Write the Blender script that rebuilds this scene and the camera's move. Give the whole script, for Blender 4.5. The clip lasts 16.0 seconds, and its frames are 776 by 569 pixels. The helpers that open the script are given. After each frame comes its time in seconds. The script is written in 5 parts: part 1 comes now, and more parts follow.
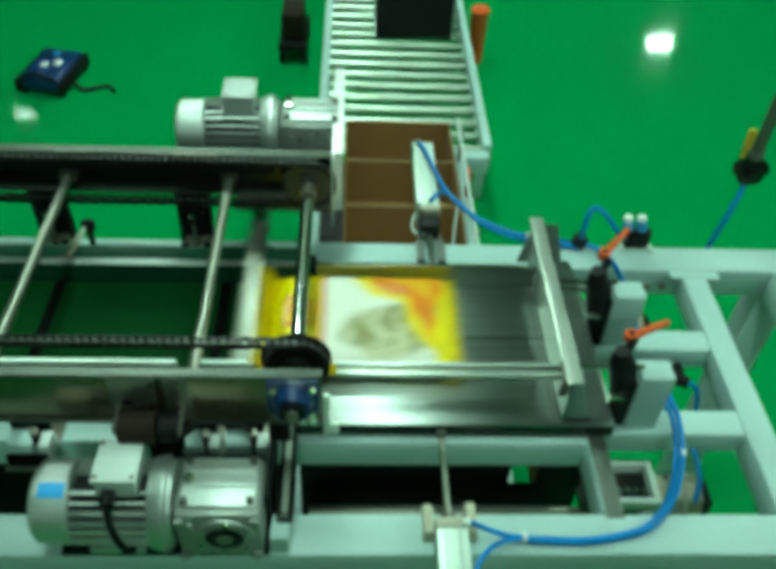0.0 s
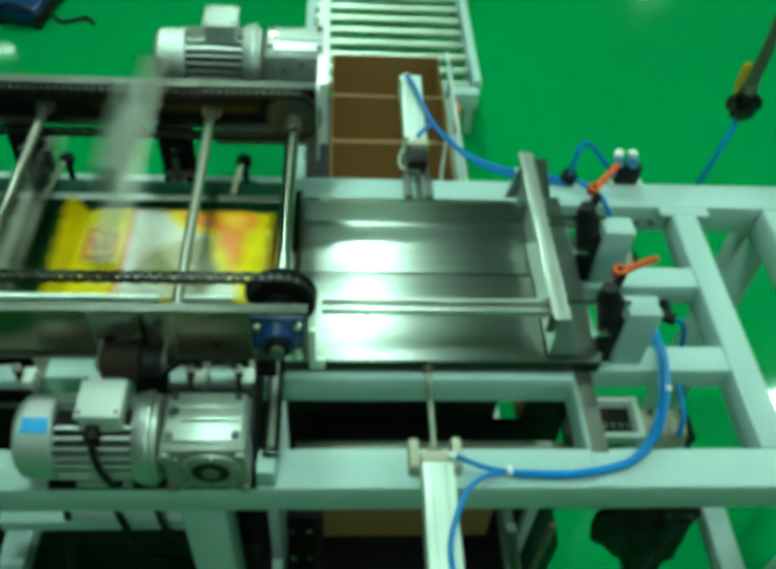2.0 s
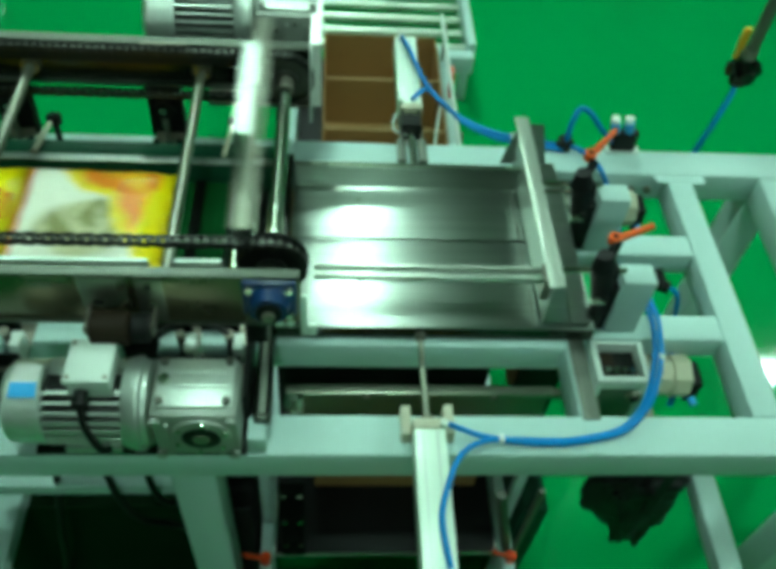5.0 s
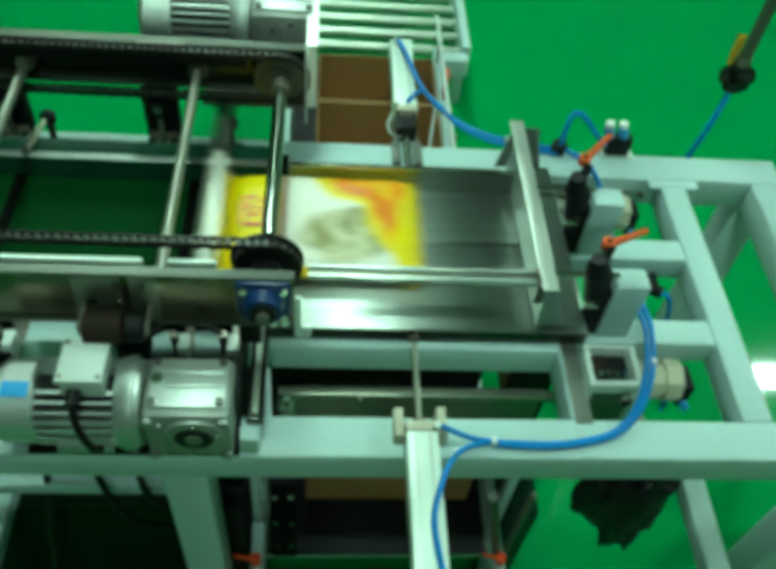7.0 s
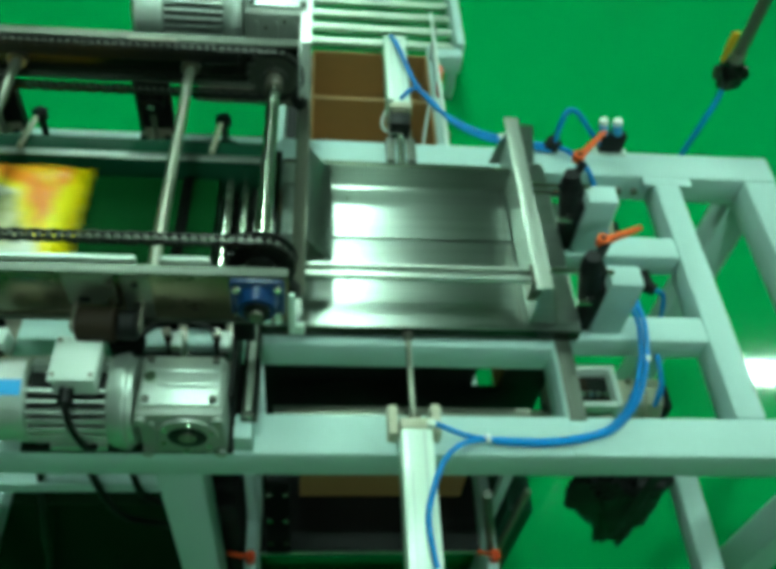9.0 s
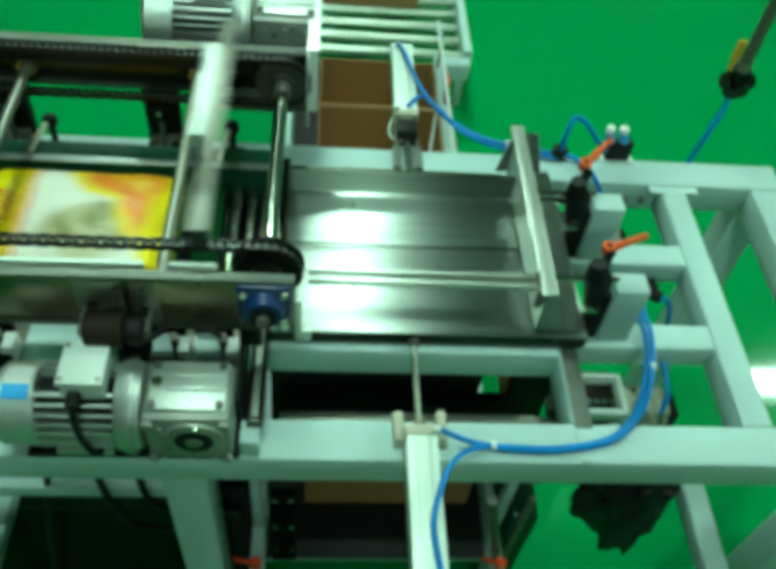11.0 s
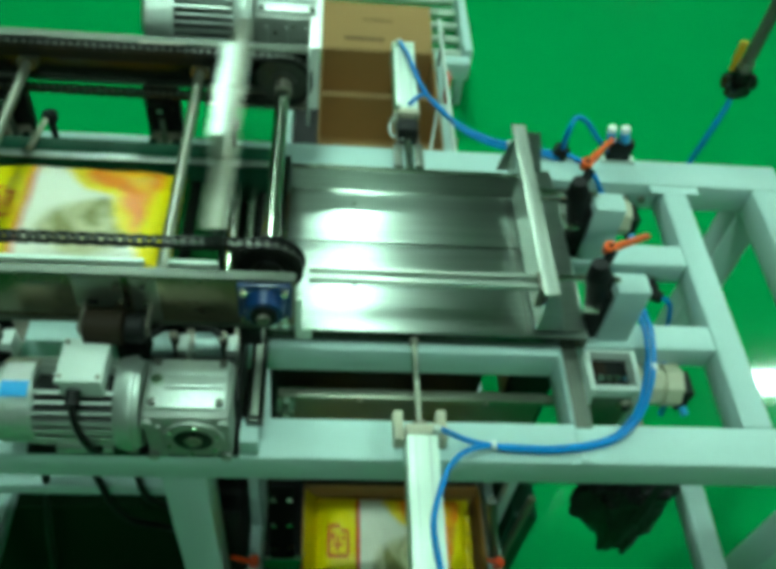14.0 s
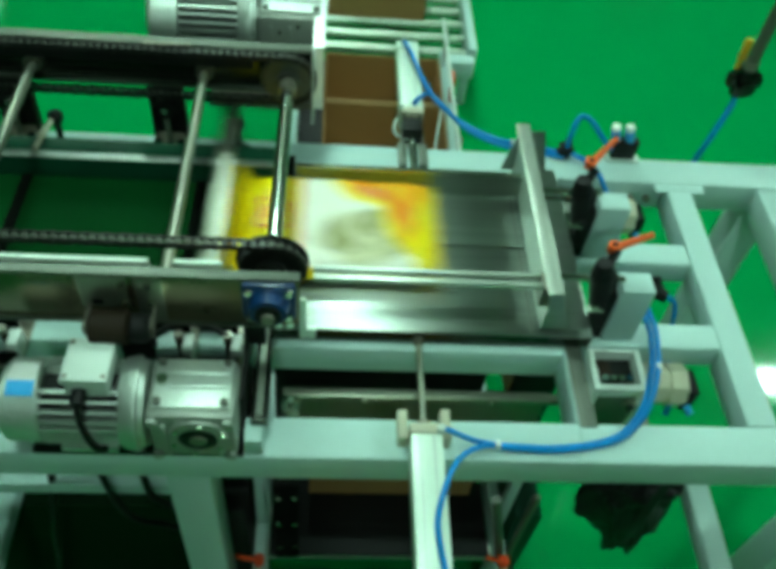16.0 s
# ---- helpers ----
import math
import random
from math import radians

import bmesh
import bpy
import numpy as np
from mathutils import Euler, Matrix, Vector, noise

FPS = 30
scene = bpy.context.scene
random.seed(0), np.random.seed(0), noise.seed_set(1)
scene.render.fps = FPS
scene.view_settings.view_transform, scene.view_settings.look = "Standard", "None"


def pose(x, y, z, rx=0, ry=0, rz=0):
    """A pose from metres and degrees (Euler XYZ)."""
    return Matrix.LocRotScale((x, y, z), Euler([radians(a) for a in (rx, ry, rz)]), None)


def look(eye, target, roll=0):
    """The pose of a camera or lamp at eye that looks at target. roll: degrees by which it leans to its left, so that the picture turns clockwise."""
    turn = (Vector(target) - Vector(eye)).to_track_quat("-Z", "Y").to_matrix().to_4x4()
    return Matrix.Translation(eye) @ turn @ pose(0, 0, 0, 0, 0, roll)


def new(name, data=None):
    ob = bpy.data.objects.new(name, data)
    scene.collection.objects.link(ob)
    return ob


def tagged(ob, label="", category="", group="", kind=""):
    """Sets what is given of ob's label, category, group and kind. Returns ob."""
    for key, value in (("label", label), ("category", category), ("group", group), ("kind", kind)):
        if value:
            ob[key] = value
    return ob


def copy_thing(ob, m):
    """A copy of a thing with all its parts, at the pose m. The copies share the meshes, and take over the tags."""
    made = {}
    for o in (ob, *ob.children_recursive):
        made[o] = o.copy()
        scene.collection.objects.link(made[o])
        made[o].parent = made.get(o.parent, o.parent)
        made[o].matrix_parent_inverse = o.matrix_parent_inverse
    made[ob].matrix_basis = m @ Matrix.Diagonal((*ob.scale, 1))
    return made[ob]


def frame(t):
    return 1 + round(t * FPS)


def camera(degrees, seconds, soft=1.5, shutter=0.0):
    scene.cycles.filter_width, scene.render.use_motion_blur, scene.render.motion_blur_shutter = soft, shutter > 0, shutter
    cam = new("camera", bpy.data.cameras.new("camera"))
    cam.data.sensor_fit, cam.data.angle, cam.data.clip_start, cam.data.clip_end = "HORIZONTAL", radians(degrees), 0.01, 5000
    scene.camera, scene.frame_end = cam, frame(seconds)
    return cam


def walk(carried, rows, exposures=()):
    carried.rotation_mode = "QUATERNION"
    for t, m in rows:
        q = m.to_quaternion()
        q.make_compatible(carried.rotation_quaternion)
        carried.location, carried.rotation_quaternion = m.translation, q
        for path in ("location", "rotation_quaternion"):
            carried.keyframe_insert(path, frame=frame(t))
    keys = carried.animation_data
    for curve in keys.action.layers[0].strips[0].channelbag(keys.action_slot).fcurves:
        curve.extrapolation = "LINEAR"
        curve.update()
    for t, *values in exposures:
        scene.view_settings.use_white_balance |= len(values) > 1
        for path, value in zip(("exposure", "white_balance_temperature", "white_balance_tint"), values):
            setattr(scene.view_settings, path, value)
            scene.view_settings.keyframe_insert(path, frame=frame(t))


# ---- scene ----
cam = camera(50.774, 16.0, soft=5.8, shutter=0.9)
PATH = [
    (0, (-0.006, -0.012, 2.381), (0.091, 1.423, 0.992), 3.5),
    (0.5, (-0.003, -0.01, 2.371), (0.114, 1.372, 0.93), 3.8),
    (1, (-0.002, -0.01, 2.367), (0.11, 1.359, 0.913), 3.8),
    (1.5, (-0.004, -0.006, 2.361), (0.116, 1.334, 0.882), 4.0),
    (2, (-0.001, -0.006, 2.36), (0.126, 1.325, 0.872), 4.7),
    (2.5, (-0.001, -0.005, 2.357), (0.136, 1.319, 0.864), 5.0),
    (3, (0.0, -0.001, 2.353), (0.143, 1.292, 0.835), 5.4),
    (3.5, (0.001, 0.0, 2.35), (0.144, 1.281, 0.821), 5.5),
    (4, (-0.002, 0.002, 2.347), (0.141, 1.277, 0.813), 5.7),
    (6.5, (-0.006, 0.008, 2.346), (0.164, 1.271, 0.804), 7.2),
    (7, (-0.009, 0.007, 2.348), (0.163, 1.275, 0.81), 7.5),
    (7.5, (-0.007, 0.006, 2.347), (0.164, 1.276, 0.812), 7.5),
    (8, (-0.009, 0.008, 2.346), (0.164, 1.265, 0.8), 7.6),
    (8.5, (-0.01, 0.006, 2.346), (0.163, 1.27, 0.806), 7.7),
    (9, (-0.009, 0.009, 2.347), (0.178, 1.27, 0.806), 8.0),
    (9.2, (-0.012, 0.008, 2.349), (0.162, 1.274, 0.81), 7.8),
    (11.5, (-0.008, 0.005, 2.35), (0.162, 1.28, 0.819), 7.6),
    (12, (-0.011, 0.009, 2.348), (0.166, 1.28, 0.814), 7.9),
    (12.5, (-0.011, 0.007, 2.348), (0.161, 1.275, 0.81), 8.0),
    (13, (-0.012, 0.007, 2.347), (0.158, 1.274, 0.809), 7.8),
    (13.5, (-0.012, 0.008, 2.347), (0.154, 1.273, 0.807), 7.8),
    (14, (-0.013, 0.008, 2.347), (0.162, 1.28, 0.814), 8.1),
    (14.5, (-0.014, 0.009, 2.348), (0.159, 1.286, 0.818), 8.1),
    (15, (-0.014, 0.01, 2.347), (0.158, 1.28, 0.812), 7.9),
    (15.5, (-0.01, 0.008, 2.349), (0.151, 1.278, 0.812), 7.5),
    (16, (-0.011, 0.008, 2.349), (0.151, 1.278, 0.813), 7.6),
]
walk(cam, [(t, look(eye, target, roll)) for t, eye, target, roll in PATH],
     exposures=((0, -0.05), (4, 0.0), (7.5, 0.0), (8.5, 0.07), (13.7, 0.07), (15, 0.0), (16, 0.02)))

# ---------------------------------------------------------------- light
LAMP_TINT = (0.63, 1.0, 0.83)
world = bpy.data.worlds.new("world")
world.use_nodes = True
world.node_tree.nodes["Background"].inputs[0].default_value = (0.3, 0.45, 0.38, 1)
world.node_tree.nodes["Background"].inputs[1].default_value = 0.05
scene.world = world


# ---------------------------------------------------------------- materials
def mat(name, color, rough=0.5, metal=0.0, vary=0.15, scale=20.0, bump=0.0, bscale=60.0, coat=0.0, stretch=(1, 1, 1), fine=0.08, specular=0.5):
    """Principled surface with two scales of noise in colour and roughness, and a fine relief."""
    m = bpy.data.materials.new(name)
    m.use_nodes = True
    nt = m.node_tree
    N, L = nt.nodes, nt.links
    p = N["Principled BSDF"]
    p.inputs["Metallic"].default_value = metal
    p.inputs["Coat Weight"].default_value = coat
    p.inputs["Coat Roughness"].default_value = 0.08
    p.inputs["Specular IOR Level"].default_value = specular
    tc = N.new("ShaderNodeTexCoord")
    mp = N.new("ShaderNodeMapping")
    mp.inputs["Scale"].default_value = stretch
    L.new(tc.outputs["Object"], mp.inputs[0])
    n1 = N.new("ShaderNodeTexNoise")
    n1.inputs["Scale"].default_value = scale / 5
    n1.inputs["Detail"].default_value = 4
    n2 = N.new("ShaderNodeTexNoise")
    n2.inputs["Scale"].default_value = scale * 6
    n2.inputs["Detail"].default_value = 3
    L.new(mp.outputs[0], n1.inputs[0])
    L.new(mp.outputs[0], n2.inputs[0])
    add = N.new("ShaderNodeMath")
    add.operation = "MULTIPLY_ADD"
    L.new(n1.outputs[0], add.inputs[0])
    add.inputs[1].default_value = vary * 2
    add.inputs[2].default_value = 1 - vary
    add2 = N.new("ShaderNodeMath")
    add2.operation = "MULTIPLY_ADD"
    L.new(n2.outputs[0], add2.inputs[0])
    add2.inputs[1].default_value = fine * 2
    add2.inputs[2].default_value = -fine
    tot = N.new("ShaderNodeMath")
    L.new(add.outputs[0], tot.inputs[0])
    L.new(add2.outputs[0], tot.inputs[1])
    mul = N.new("ShaderNodeVectorMath")
    mul.operation = "SCALE"
    mul.inputs[0].default_value = color
    L.new(tot.outputs[0], mul.inputs["Scale"])
    L.new(mul.outputs[0], p.inputs["Base Color"])
    rr = N.new("ShaderNodeMath")
    rr.operation = "MULTIPLY"
    rr.inputs[0].default_value = rough
    L.new(tot.outputs[0], rr.inputs[1])
    L.new(rr.outputs[0], p.inputs["Roughness"])
    if bump:
        n3 = N.new("ShaderNodeTexNoise")
        n3.inputs["Scale"].default_value = bscale
        n3.inputs["Detail"].default_value = 4
        L.new(mp.outputs[0], n3.inputs[0])
        b = N.new("ShaderNodeBump")
        b.inputs["Strength"].default_value = bump
        b.inputs["Distance"].default_value = 0.004
        L.new(n3.outputs[0], b.inputs["Height"])
        L.new(b.outputs[0], p.inputs["Normal"])
    return m


PAINT = mat("grey_paint", (0.47, 0.64, 0.615), 0.45, vary=0.08, scale=12, bump=0.05, fine=0.03)
STEEL = mat("brushed_stainless", (0.40, 0.455, 0.41), 0.34, 1.0, vary=0.07, scale=15, stretch=(0.035, 1, 1), fine=0.22, bump=0.05, bscale=260)


def brushed(m, amount):
    """Grind marks along x: the gloss spreads across them."""
    N, L = m.node_tree.nodes, m.node_tree.links
    p = N["Principled BSDF"]
    p.inputs["Anisotropic"].default_value = amount
    c = N.new("ShaderNodeCombineXYZ")
    for k, v in enumerate((0.06, 1.0, 0.1)):
        c.inputs[k].default_value = v
    L.new(c.outputs[0], p.inputs["Tangent"])


brushed(STEEL, 0.7)
SHINY = mat("polished_steel", (0.60, 0.66, 0.54), 0.16, 1.0, vary=0.1, scale=30, fine=0.05)
ROD = mat("ground_steel_rod", (0.30, 0.31, 0.25), 0.38, 0.85, vary=0.2, scale=30, fine=0.1)
DULL = mat("dull_steel", (0.25, 0.23, 0.19), 0.42, 0.8, vary=0.25, scale=25, fine=0.10)
FLANGE = mat("weathered_stainless", (0.15, 0.168, 0.14), 0.50, 0.9, vary=0.18, scale=16, fine=0.06)
# steel edge with the lamp's reflection put into a near-white base colour
GLARE = mat("edge_steel_with_glare", (0.93, 0.95, 0.91), 0.42, 0.35, vary=0.05, scale=30, fine=0.04)
PALE = mat("pale_stainless", (0.58, 0.63, 0.56), 0.38, 0.8, vary=0.1, scale=18, fine=0.05)
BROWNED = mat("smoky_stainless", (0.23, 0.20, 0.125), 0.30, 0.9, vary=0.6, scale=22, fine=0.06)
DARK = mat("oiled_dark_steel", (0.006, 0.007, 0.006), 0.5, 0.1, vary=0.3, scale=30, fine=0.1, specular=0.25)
RUBBER = mat("black_rubber", (0.003, 0.004, 0.003), 0.8, vary=0.2, scale=30, specular=0.05)
# colour of green floor in deep shade, for the block under the frame
FLOOR_SHADE = mat("shaded_floor_green", (0.002, 0.014, 0.004), 0.6, vary=0.3, scale=8, specular=0.08)
CAST = mat("cast_aluminium", (0.60, 0.66, 0.61), 0.44, 0.86, vary=0.25, scale=45, bump=0.35, bscale=120, fine=0.10)
# darker copy of the casting, for gearbox faces turned from the lamps
CAST_SHADED = mat("shaded_casting", (0.33, 0.36, 0.32), 0.5, 0.45, vary=0.35, scale=40, bump=0.35, bscale=110, fine=0.12)
ALU = mat("white_anodised_aluminium", (0.74, 0.86, 0.76), 0.35, 0.1, vary=0.06, scale=20, fine=0.04)
BOXW = mat("pale_grey_enamel", (0.64, 0.71, 0.66), 0.4, vary=0.05, scale=20, fine=0.03)
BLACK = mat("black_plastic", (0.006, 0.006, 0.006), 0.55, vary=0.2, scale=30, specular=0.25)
CHAINR = mat("chain_rollers", (0.085, 0.09, 0.075), 0.45, 0.6, vary=0.3, scale=60)
# stainless darkened in colour, mainly for faces that lie in shade
SHADE = mat("darkened_stainless", (0.038, 0.044, 0.035), 0.20, 0.9, vary=0.3, scale=14, fine=0.06)
CHAIN = mat("chain_steel", (0.018, 0.018, 0.016), 0.45, 0.5, vary=0.3, scale=60)
BLUE = mat("blue_hose", (0.0, 0.22, 0.60), 0.36, vary=0.1, scale=30, specular=0.22)
BEARB = mat("blue_bearing_enamel", (0.004, 0.035, 0.13), 0.3, vary=0.15, scale=40)
ORANGE = mat("orange_plastic", (0.85, 0.12, 0.02), 0.35, vary=0.08, scale=40)
YELLOW = mat("yellow_plastic", (0.75, 0.38, 0.01), 0.4, vary=0.1, scale=40)
RED = mat("red_plastic", (0.75, 0.06, 0.01), 0.35, vary=0.1, scale=40)
STICKB = mat("blue_print", (0.03, 0.40, 0.85), 0.4, vary=0.05)
STICKW = mat("white_print", (0.85, 0.86, 0.84), 0.4, vary=0.05)
BELT = mat("green_belt", (0.0005, 0.040, 0.008), 0.75, vary=0.2, scale=10, bump=0.08, bscale=400, specular=0.06)
GUARD = mat("green_guard", (0.002, 0.050, 0.024), 0.5, vary=0.2, scale=14, specular=0.25)
CARD = mat("cardboard", (0.33, 0.175, 0.055), 0.85, vary=0.14, scale=9, bump=0.12, bscale=150, stretch=(0.25, 1, 1), fine=0.08)
CARDL = mat("cardboard_outer", (0.35, 0.19, 0.065), 0.8, vary=0.12, scale=8, bump=0.1, bscale=150, fine=0.06)
CUT = mat("cardboard_edge", (0.34, 0.21, 0.09), 0.9, vary=0.2, scale=60)
FLOOR = mat("green_epoxy", (0.0, 0.28, 0.070), 0.060, vary=0.10, scale=2.2, bump=0.02, bscale=7, coat=0.0, fine=0.03, specular=0.32)
WALLM = mat("hall_wall_paint", (0.34, 0.36, 0.34), 0.8, vary=0.08, scale=2)
CEIL = mat("hall_ceiling_sheet", (0.22, 0.23, 0.22), 0.8, vary=0.08, scale=2)
ROLLER = mat("zinc_roller", (0.58, 0.68, 0.57), 0.34, 0.7, vary=0.15, scale=20, fine=0.08)
BROWNM = mat("brown_bakelite", (0.024, 0.015, 0.009), 0.6, vary=0.25, scale=30, specular=0.15)
CREAM = mat("cream_enamel", (0.50, 0.47, 0.35), 0.4, vary=0.15, scale=30, fine=0.06)
PIPE = mat("galvanised_pipe", (0.13, 0.14, 0.10), 0.5, 0.5, vary=0.2, scale=30)


def glow(name, color, strength):
    m = bpy.data.materials.new(name)
    m.use_nodes = True
    p = m.node_tree.nodes["Principled BSDF"]
    p.inputs["Base Color"].default_value = (0.8, 0.8, 0.8, 1)
    p.inputs["Emission Color"].default_value = (*color, 1)
    p.inputs["Emission Strength"].default_value = strength
    return m


TUBE = glow("lamp_diffuser", LAMP_TINT, 202.0)
# weaker glow that keeps the left part of the floor darker
TUBE_DIM = glow("dim_lamp_diffuser", LAMP_TINT, 28.0)


def bag_film():
    """Printed film: a yellow end, a cream middle with a food picture, an orange and yellow far end."""
    m = bpy.data.materials.new("printed_bag_film")
    m.use_nodes = True
    N, L = m.node_tree.nodes, m.node_tree.links
    p = N["Principled BSDF"]
    p.inputs["Roughness"].default_value = 0.34
    p.inputs["Specular IOR Level"].default_value = 0.3
    tc = N.new("ShaderNodeTexCoord")
    sep = N.new("ShaderNodeSeparateXYZ")
    L.new(tc.outputs["Object"], sep.inputs[0])
    noise_n = N.new("ShaderNodeTexNoise")
    noise_n.inputs["Scale"].default_value = 9
    noise_n.inputs["Detail"].default_value = 4
    L.new(tc.outputs["Object"], noise_n.inputs[0])

    def math_n(op, a, b, c=None):
        n = N.new("ShaderNodeMath")
        n.operation = op
        for i, v in enumerate((a, b, c)):
            if v is None:
                continue
            if isinstance(v, (int, float)):
                n.inputs[i].default_value = v
            else:
                L.new(v, n.inputs[i])
        return n.outputs[0]

    def step(v, lo, hi):
        n = N.new("ShaderNodeMapRange")
        n.interpolation_type = "SMOOTHSTEP"
        L.new(v, n.inputs[0])
        n.inputs[1].default_value, n.inputs[2].default_value = lo, hi
        return n.outputs[0]

    def mix(f, a, b):
        n = N.new("ShaderNodeMix")
        n.data_type = "RGBA"
        L.new(f, n.inputs[0])
        for i, v in ((6, a), (7, b)):
            if isinstance(v, tuple):
                n.inputs[i].default_value = (*v, 1)
            else:
                L.new(v, n.inputs[i])
        return n.outputs[2]

    x, y, nz = sep.outputs[0], sep.outputs[1], noise_n.outputs[0]
    warp = math_n("MULTIPLY_ADD", nz, 0.10, -0.05)
    xw = math_n("ADD", x, warp)
    yw = math_n("ADD", y, warp)
    col = mix(step(x, -0.083, -0.079), (0.98, 0.74, 0.0), (0.92, 0.88, 0.75))
    line = math_n("MULTIPLY", step(x, -0.089, -0.086), math_n("SUBTRACT", 1.0, step(x, -0.079, -0.076)))
    col = mix(line, col, (0.75, 0.06, 0.02))
    # golden noodles in the middle
    dx = math_n("SUBTRACT", xw, 0.045)
    dy = math_n("ADD", yw, 0.045)
    r2 = math_n("ADD", math_n("MULTIPLY", math_n("MULTIPLY", dx, dx), 0.45), math_n("MULTIPLY", dy, dy))
    bowl = math_n("SUBTRACT", 1.0, step(r2, 0.0022, 0.0052))
    wav = N.new("ShaderNodeTexNoise")
    wav.inputs["Scale"].default_value = 11
    wav.inputs["Detail"].default_value = 3
    wav.inputs["Distortion"].default_value = 1.4
    L.new(tc.outputs["Object"], wav.inputs[0])
    noodles = mix(step(wav.outputs[0], 0.38, 0.60), (0.30, 0.28, 0.10), (0.68, 0.63, 0.38))
    col = mix(bowl, col, noodles)
    # orange sweep to the far corner, then the yellow end
    diag = math_n("ADD", xw, math_n("MULTIPLY", yw, 0.85))
    col = mix(step(diag, 0.070, 0.095), col, (0.97, 0.70, 0.02))
    col = mix(step(diag, 0.100, 0.140), col, (0.95, 0.24, 0.01))
    glowy = math_n("MULTIPLY", step(diag, 0.15, 0.21), step(nz, 0.38, 0.6))
    col = mix(glowy, col, (0.96, 0.50, 0.02))
    col = mix(step(xw, 0.150, 0.165), col, (0.98, 0.74, 0.0))
    edge = math_n("SUBTRACT", math_n("ABSOLUTE", y, 0.0), math_n("MULTIPLY", nz, 0.006))
    col = mix(step(edge, 0.112, 0.120), col, (0.95, 0.64, 0.01))
    L.new(col, p.inputs["Base Color"])
    crease = N.new("ShaderNodeTexNoise")
    crease.inputs["Scale"].default_value = 22
    crease.inputs["Detail"].default_value = 5
    crease.inputs["Distortion"].default_value = 1.2
    L.new(tc.outputs["Object"], crease.inputs[0])
    b = N.new("ShaderNodeBump")
    b.inputs["Strength"].default_value = 0.5
    b.inputs["Distance"].default_value = 0.008
    L.new(crease.outputs[0], b.inputs["Height"])
    L.new(b.outputs[0], p.inputs["Normal"])
    return m


FILM = bag_film()
FOIL = mat("yellow_bag_end", (0.95, 0.70, 0.0), 0.3, vary=0.12, scale=30, bump=0.4, bscale=90)


# ---------------------------------------------------------------- mesh helpers
def T(x=0, y=0, z=0):
    return Matrix.Translation((x, y, z))


def box(bm, x0, x1, y0, y1, z0, z1, bevel=0.0):
    r = bmesh.ops.create_cube(bm, size=1, matrix=Matrix.LocRotScale(((x0 + x1) / 2, (y0 + y1) / 2, (z0 + z1) / 2), None, (abs(x1 - x0), abs(y1 - y0), abs(z1 - z0))))
    if bevel:
        vs = r["verts"]
        es = list({e for v in vs for e in v.link_edges})
        bmesh.ops.bevel(bm, geom=es, offset=bevel, segments=2, affect="EDGES", profile=0.5)
    return bm


def cyl(bm, a, b, r, seg=20, r2=None, cap=True):
    a, b = Vector(a), Vector(b)
    d = b - a
    q = d.to_track_quat("Z", "Y").to_matrix().to_4x4()
    bmesh.ops.create_cone(bm, cap_ends=cap, segments=seg, radius1=r, radius2=r if r2 is None else r2, depth=d.length, matrix=Matrix.Translation((a + b) / 2) @ q)
    return bm


def B(*a, **k):
    return box(bmesh.new(), *a, **k)


def C(*a, **k):
    return cyl(bmesh.new(), *a, **k)


def lathe(profile, axis="x", seg=28):
    """A body of revolution: profile of (along, radius)."""
    bm = bmesh.new()
    rings = []
    for s, r in profile:
        ring = []
        for i in range(seg):
            a = 2 * math.pi * i / seg
            c = (s, r * math.cos(a), r * math.sin(a)) if axis == "x" else (r * math.cos(a), s, r * math.sin(a)) if axis == "y" else (r * math.cos(a), r * math.sin(a), s)
            ring.append(bm.verts.new(c))
        rings.append(ring)
    for p, q in zip(rings, rings[1:]):
        for i in range(seg):
            bm.faces.new((p[i], p[(i + 1) % seg], q[(i + 1) % seg], q[i]))
    bm.faces.new(rings[0])
    bm.faces.new(rings[-1])
    bmesh.ops.recalc_face_normals(bm, faces=bm.faces)
    return bm


def mesh_of(name, bm, material, smooth=True):
    me = bpy.data.meshes.new(name)
    bm.normal_update()
    bm.to_mesh(me)
    bm.free()
    for m in material if isinstance(material, (list, tuple)) else [material]:
        me.materials.append(m)
    if smooth:
        for p in me.polygons:
            p.use_smooth = True
        me.set_sharp_from_angle(angle=radians(35))
    return me


def part(name, bm, material, parent, label=""):
    ob = new(name, mesh_of(name, bm, material))
    ob.parent = parent
    return tagged(ob, label)


def thing(name, label, category, at=(0, 0, 0), group="", kind="", turn=0):
    ob = new(name)
    ob.empty_display_size = 0.05
    ob.matrix_basis = pose(*at, 0, 0, turn)
    return tagged(ob, label, category, group, kind)


def solid(name, bm, material, label, category, group="", kind=""):
    return tagged(new(name, mesh_of(name, bm, material)), label, category, group, kind)


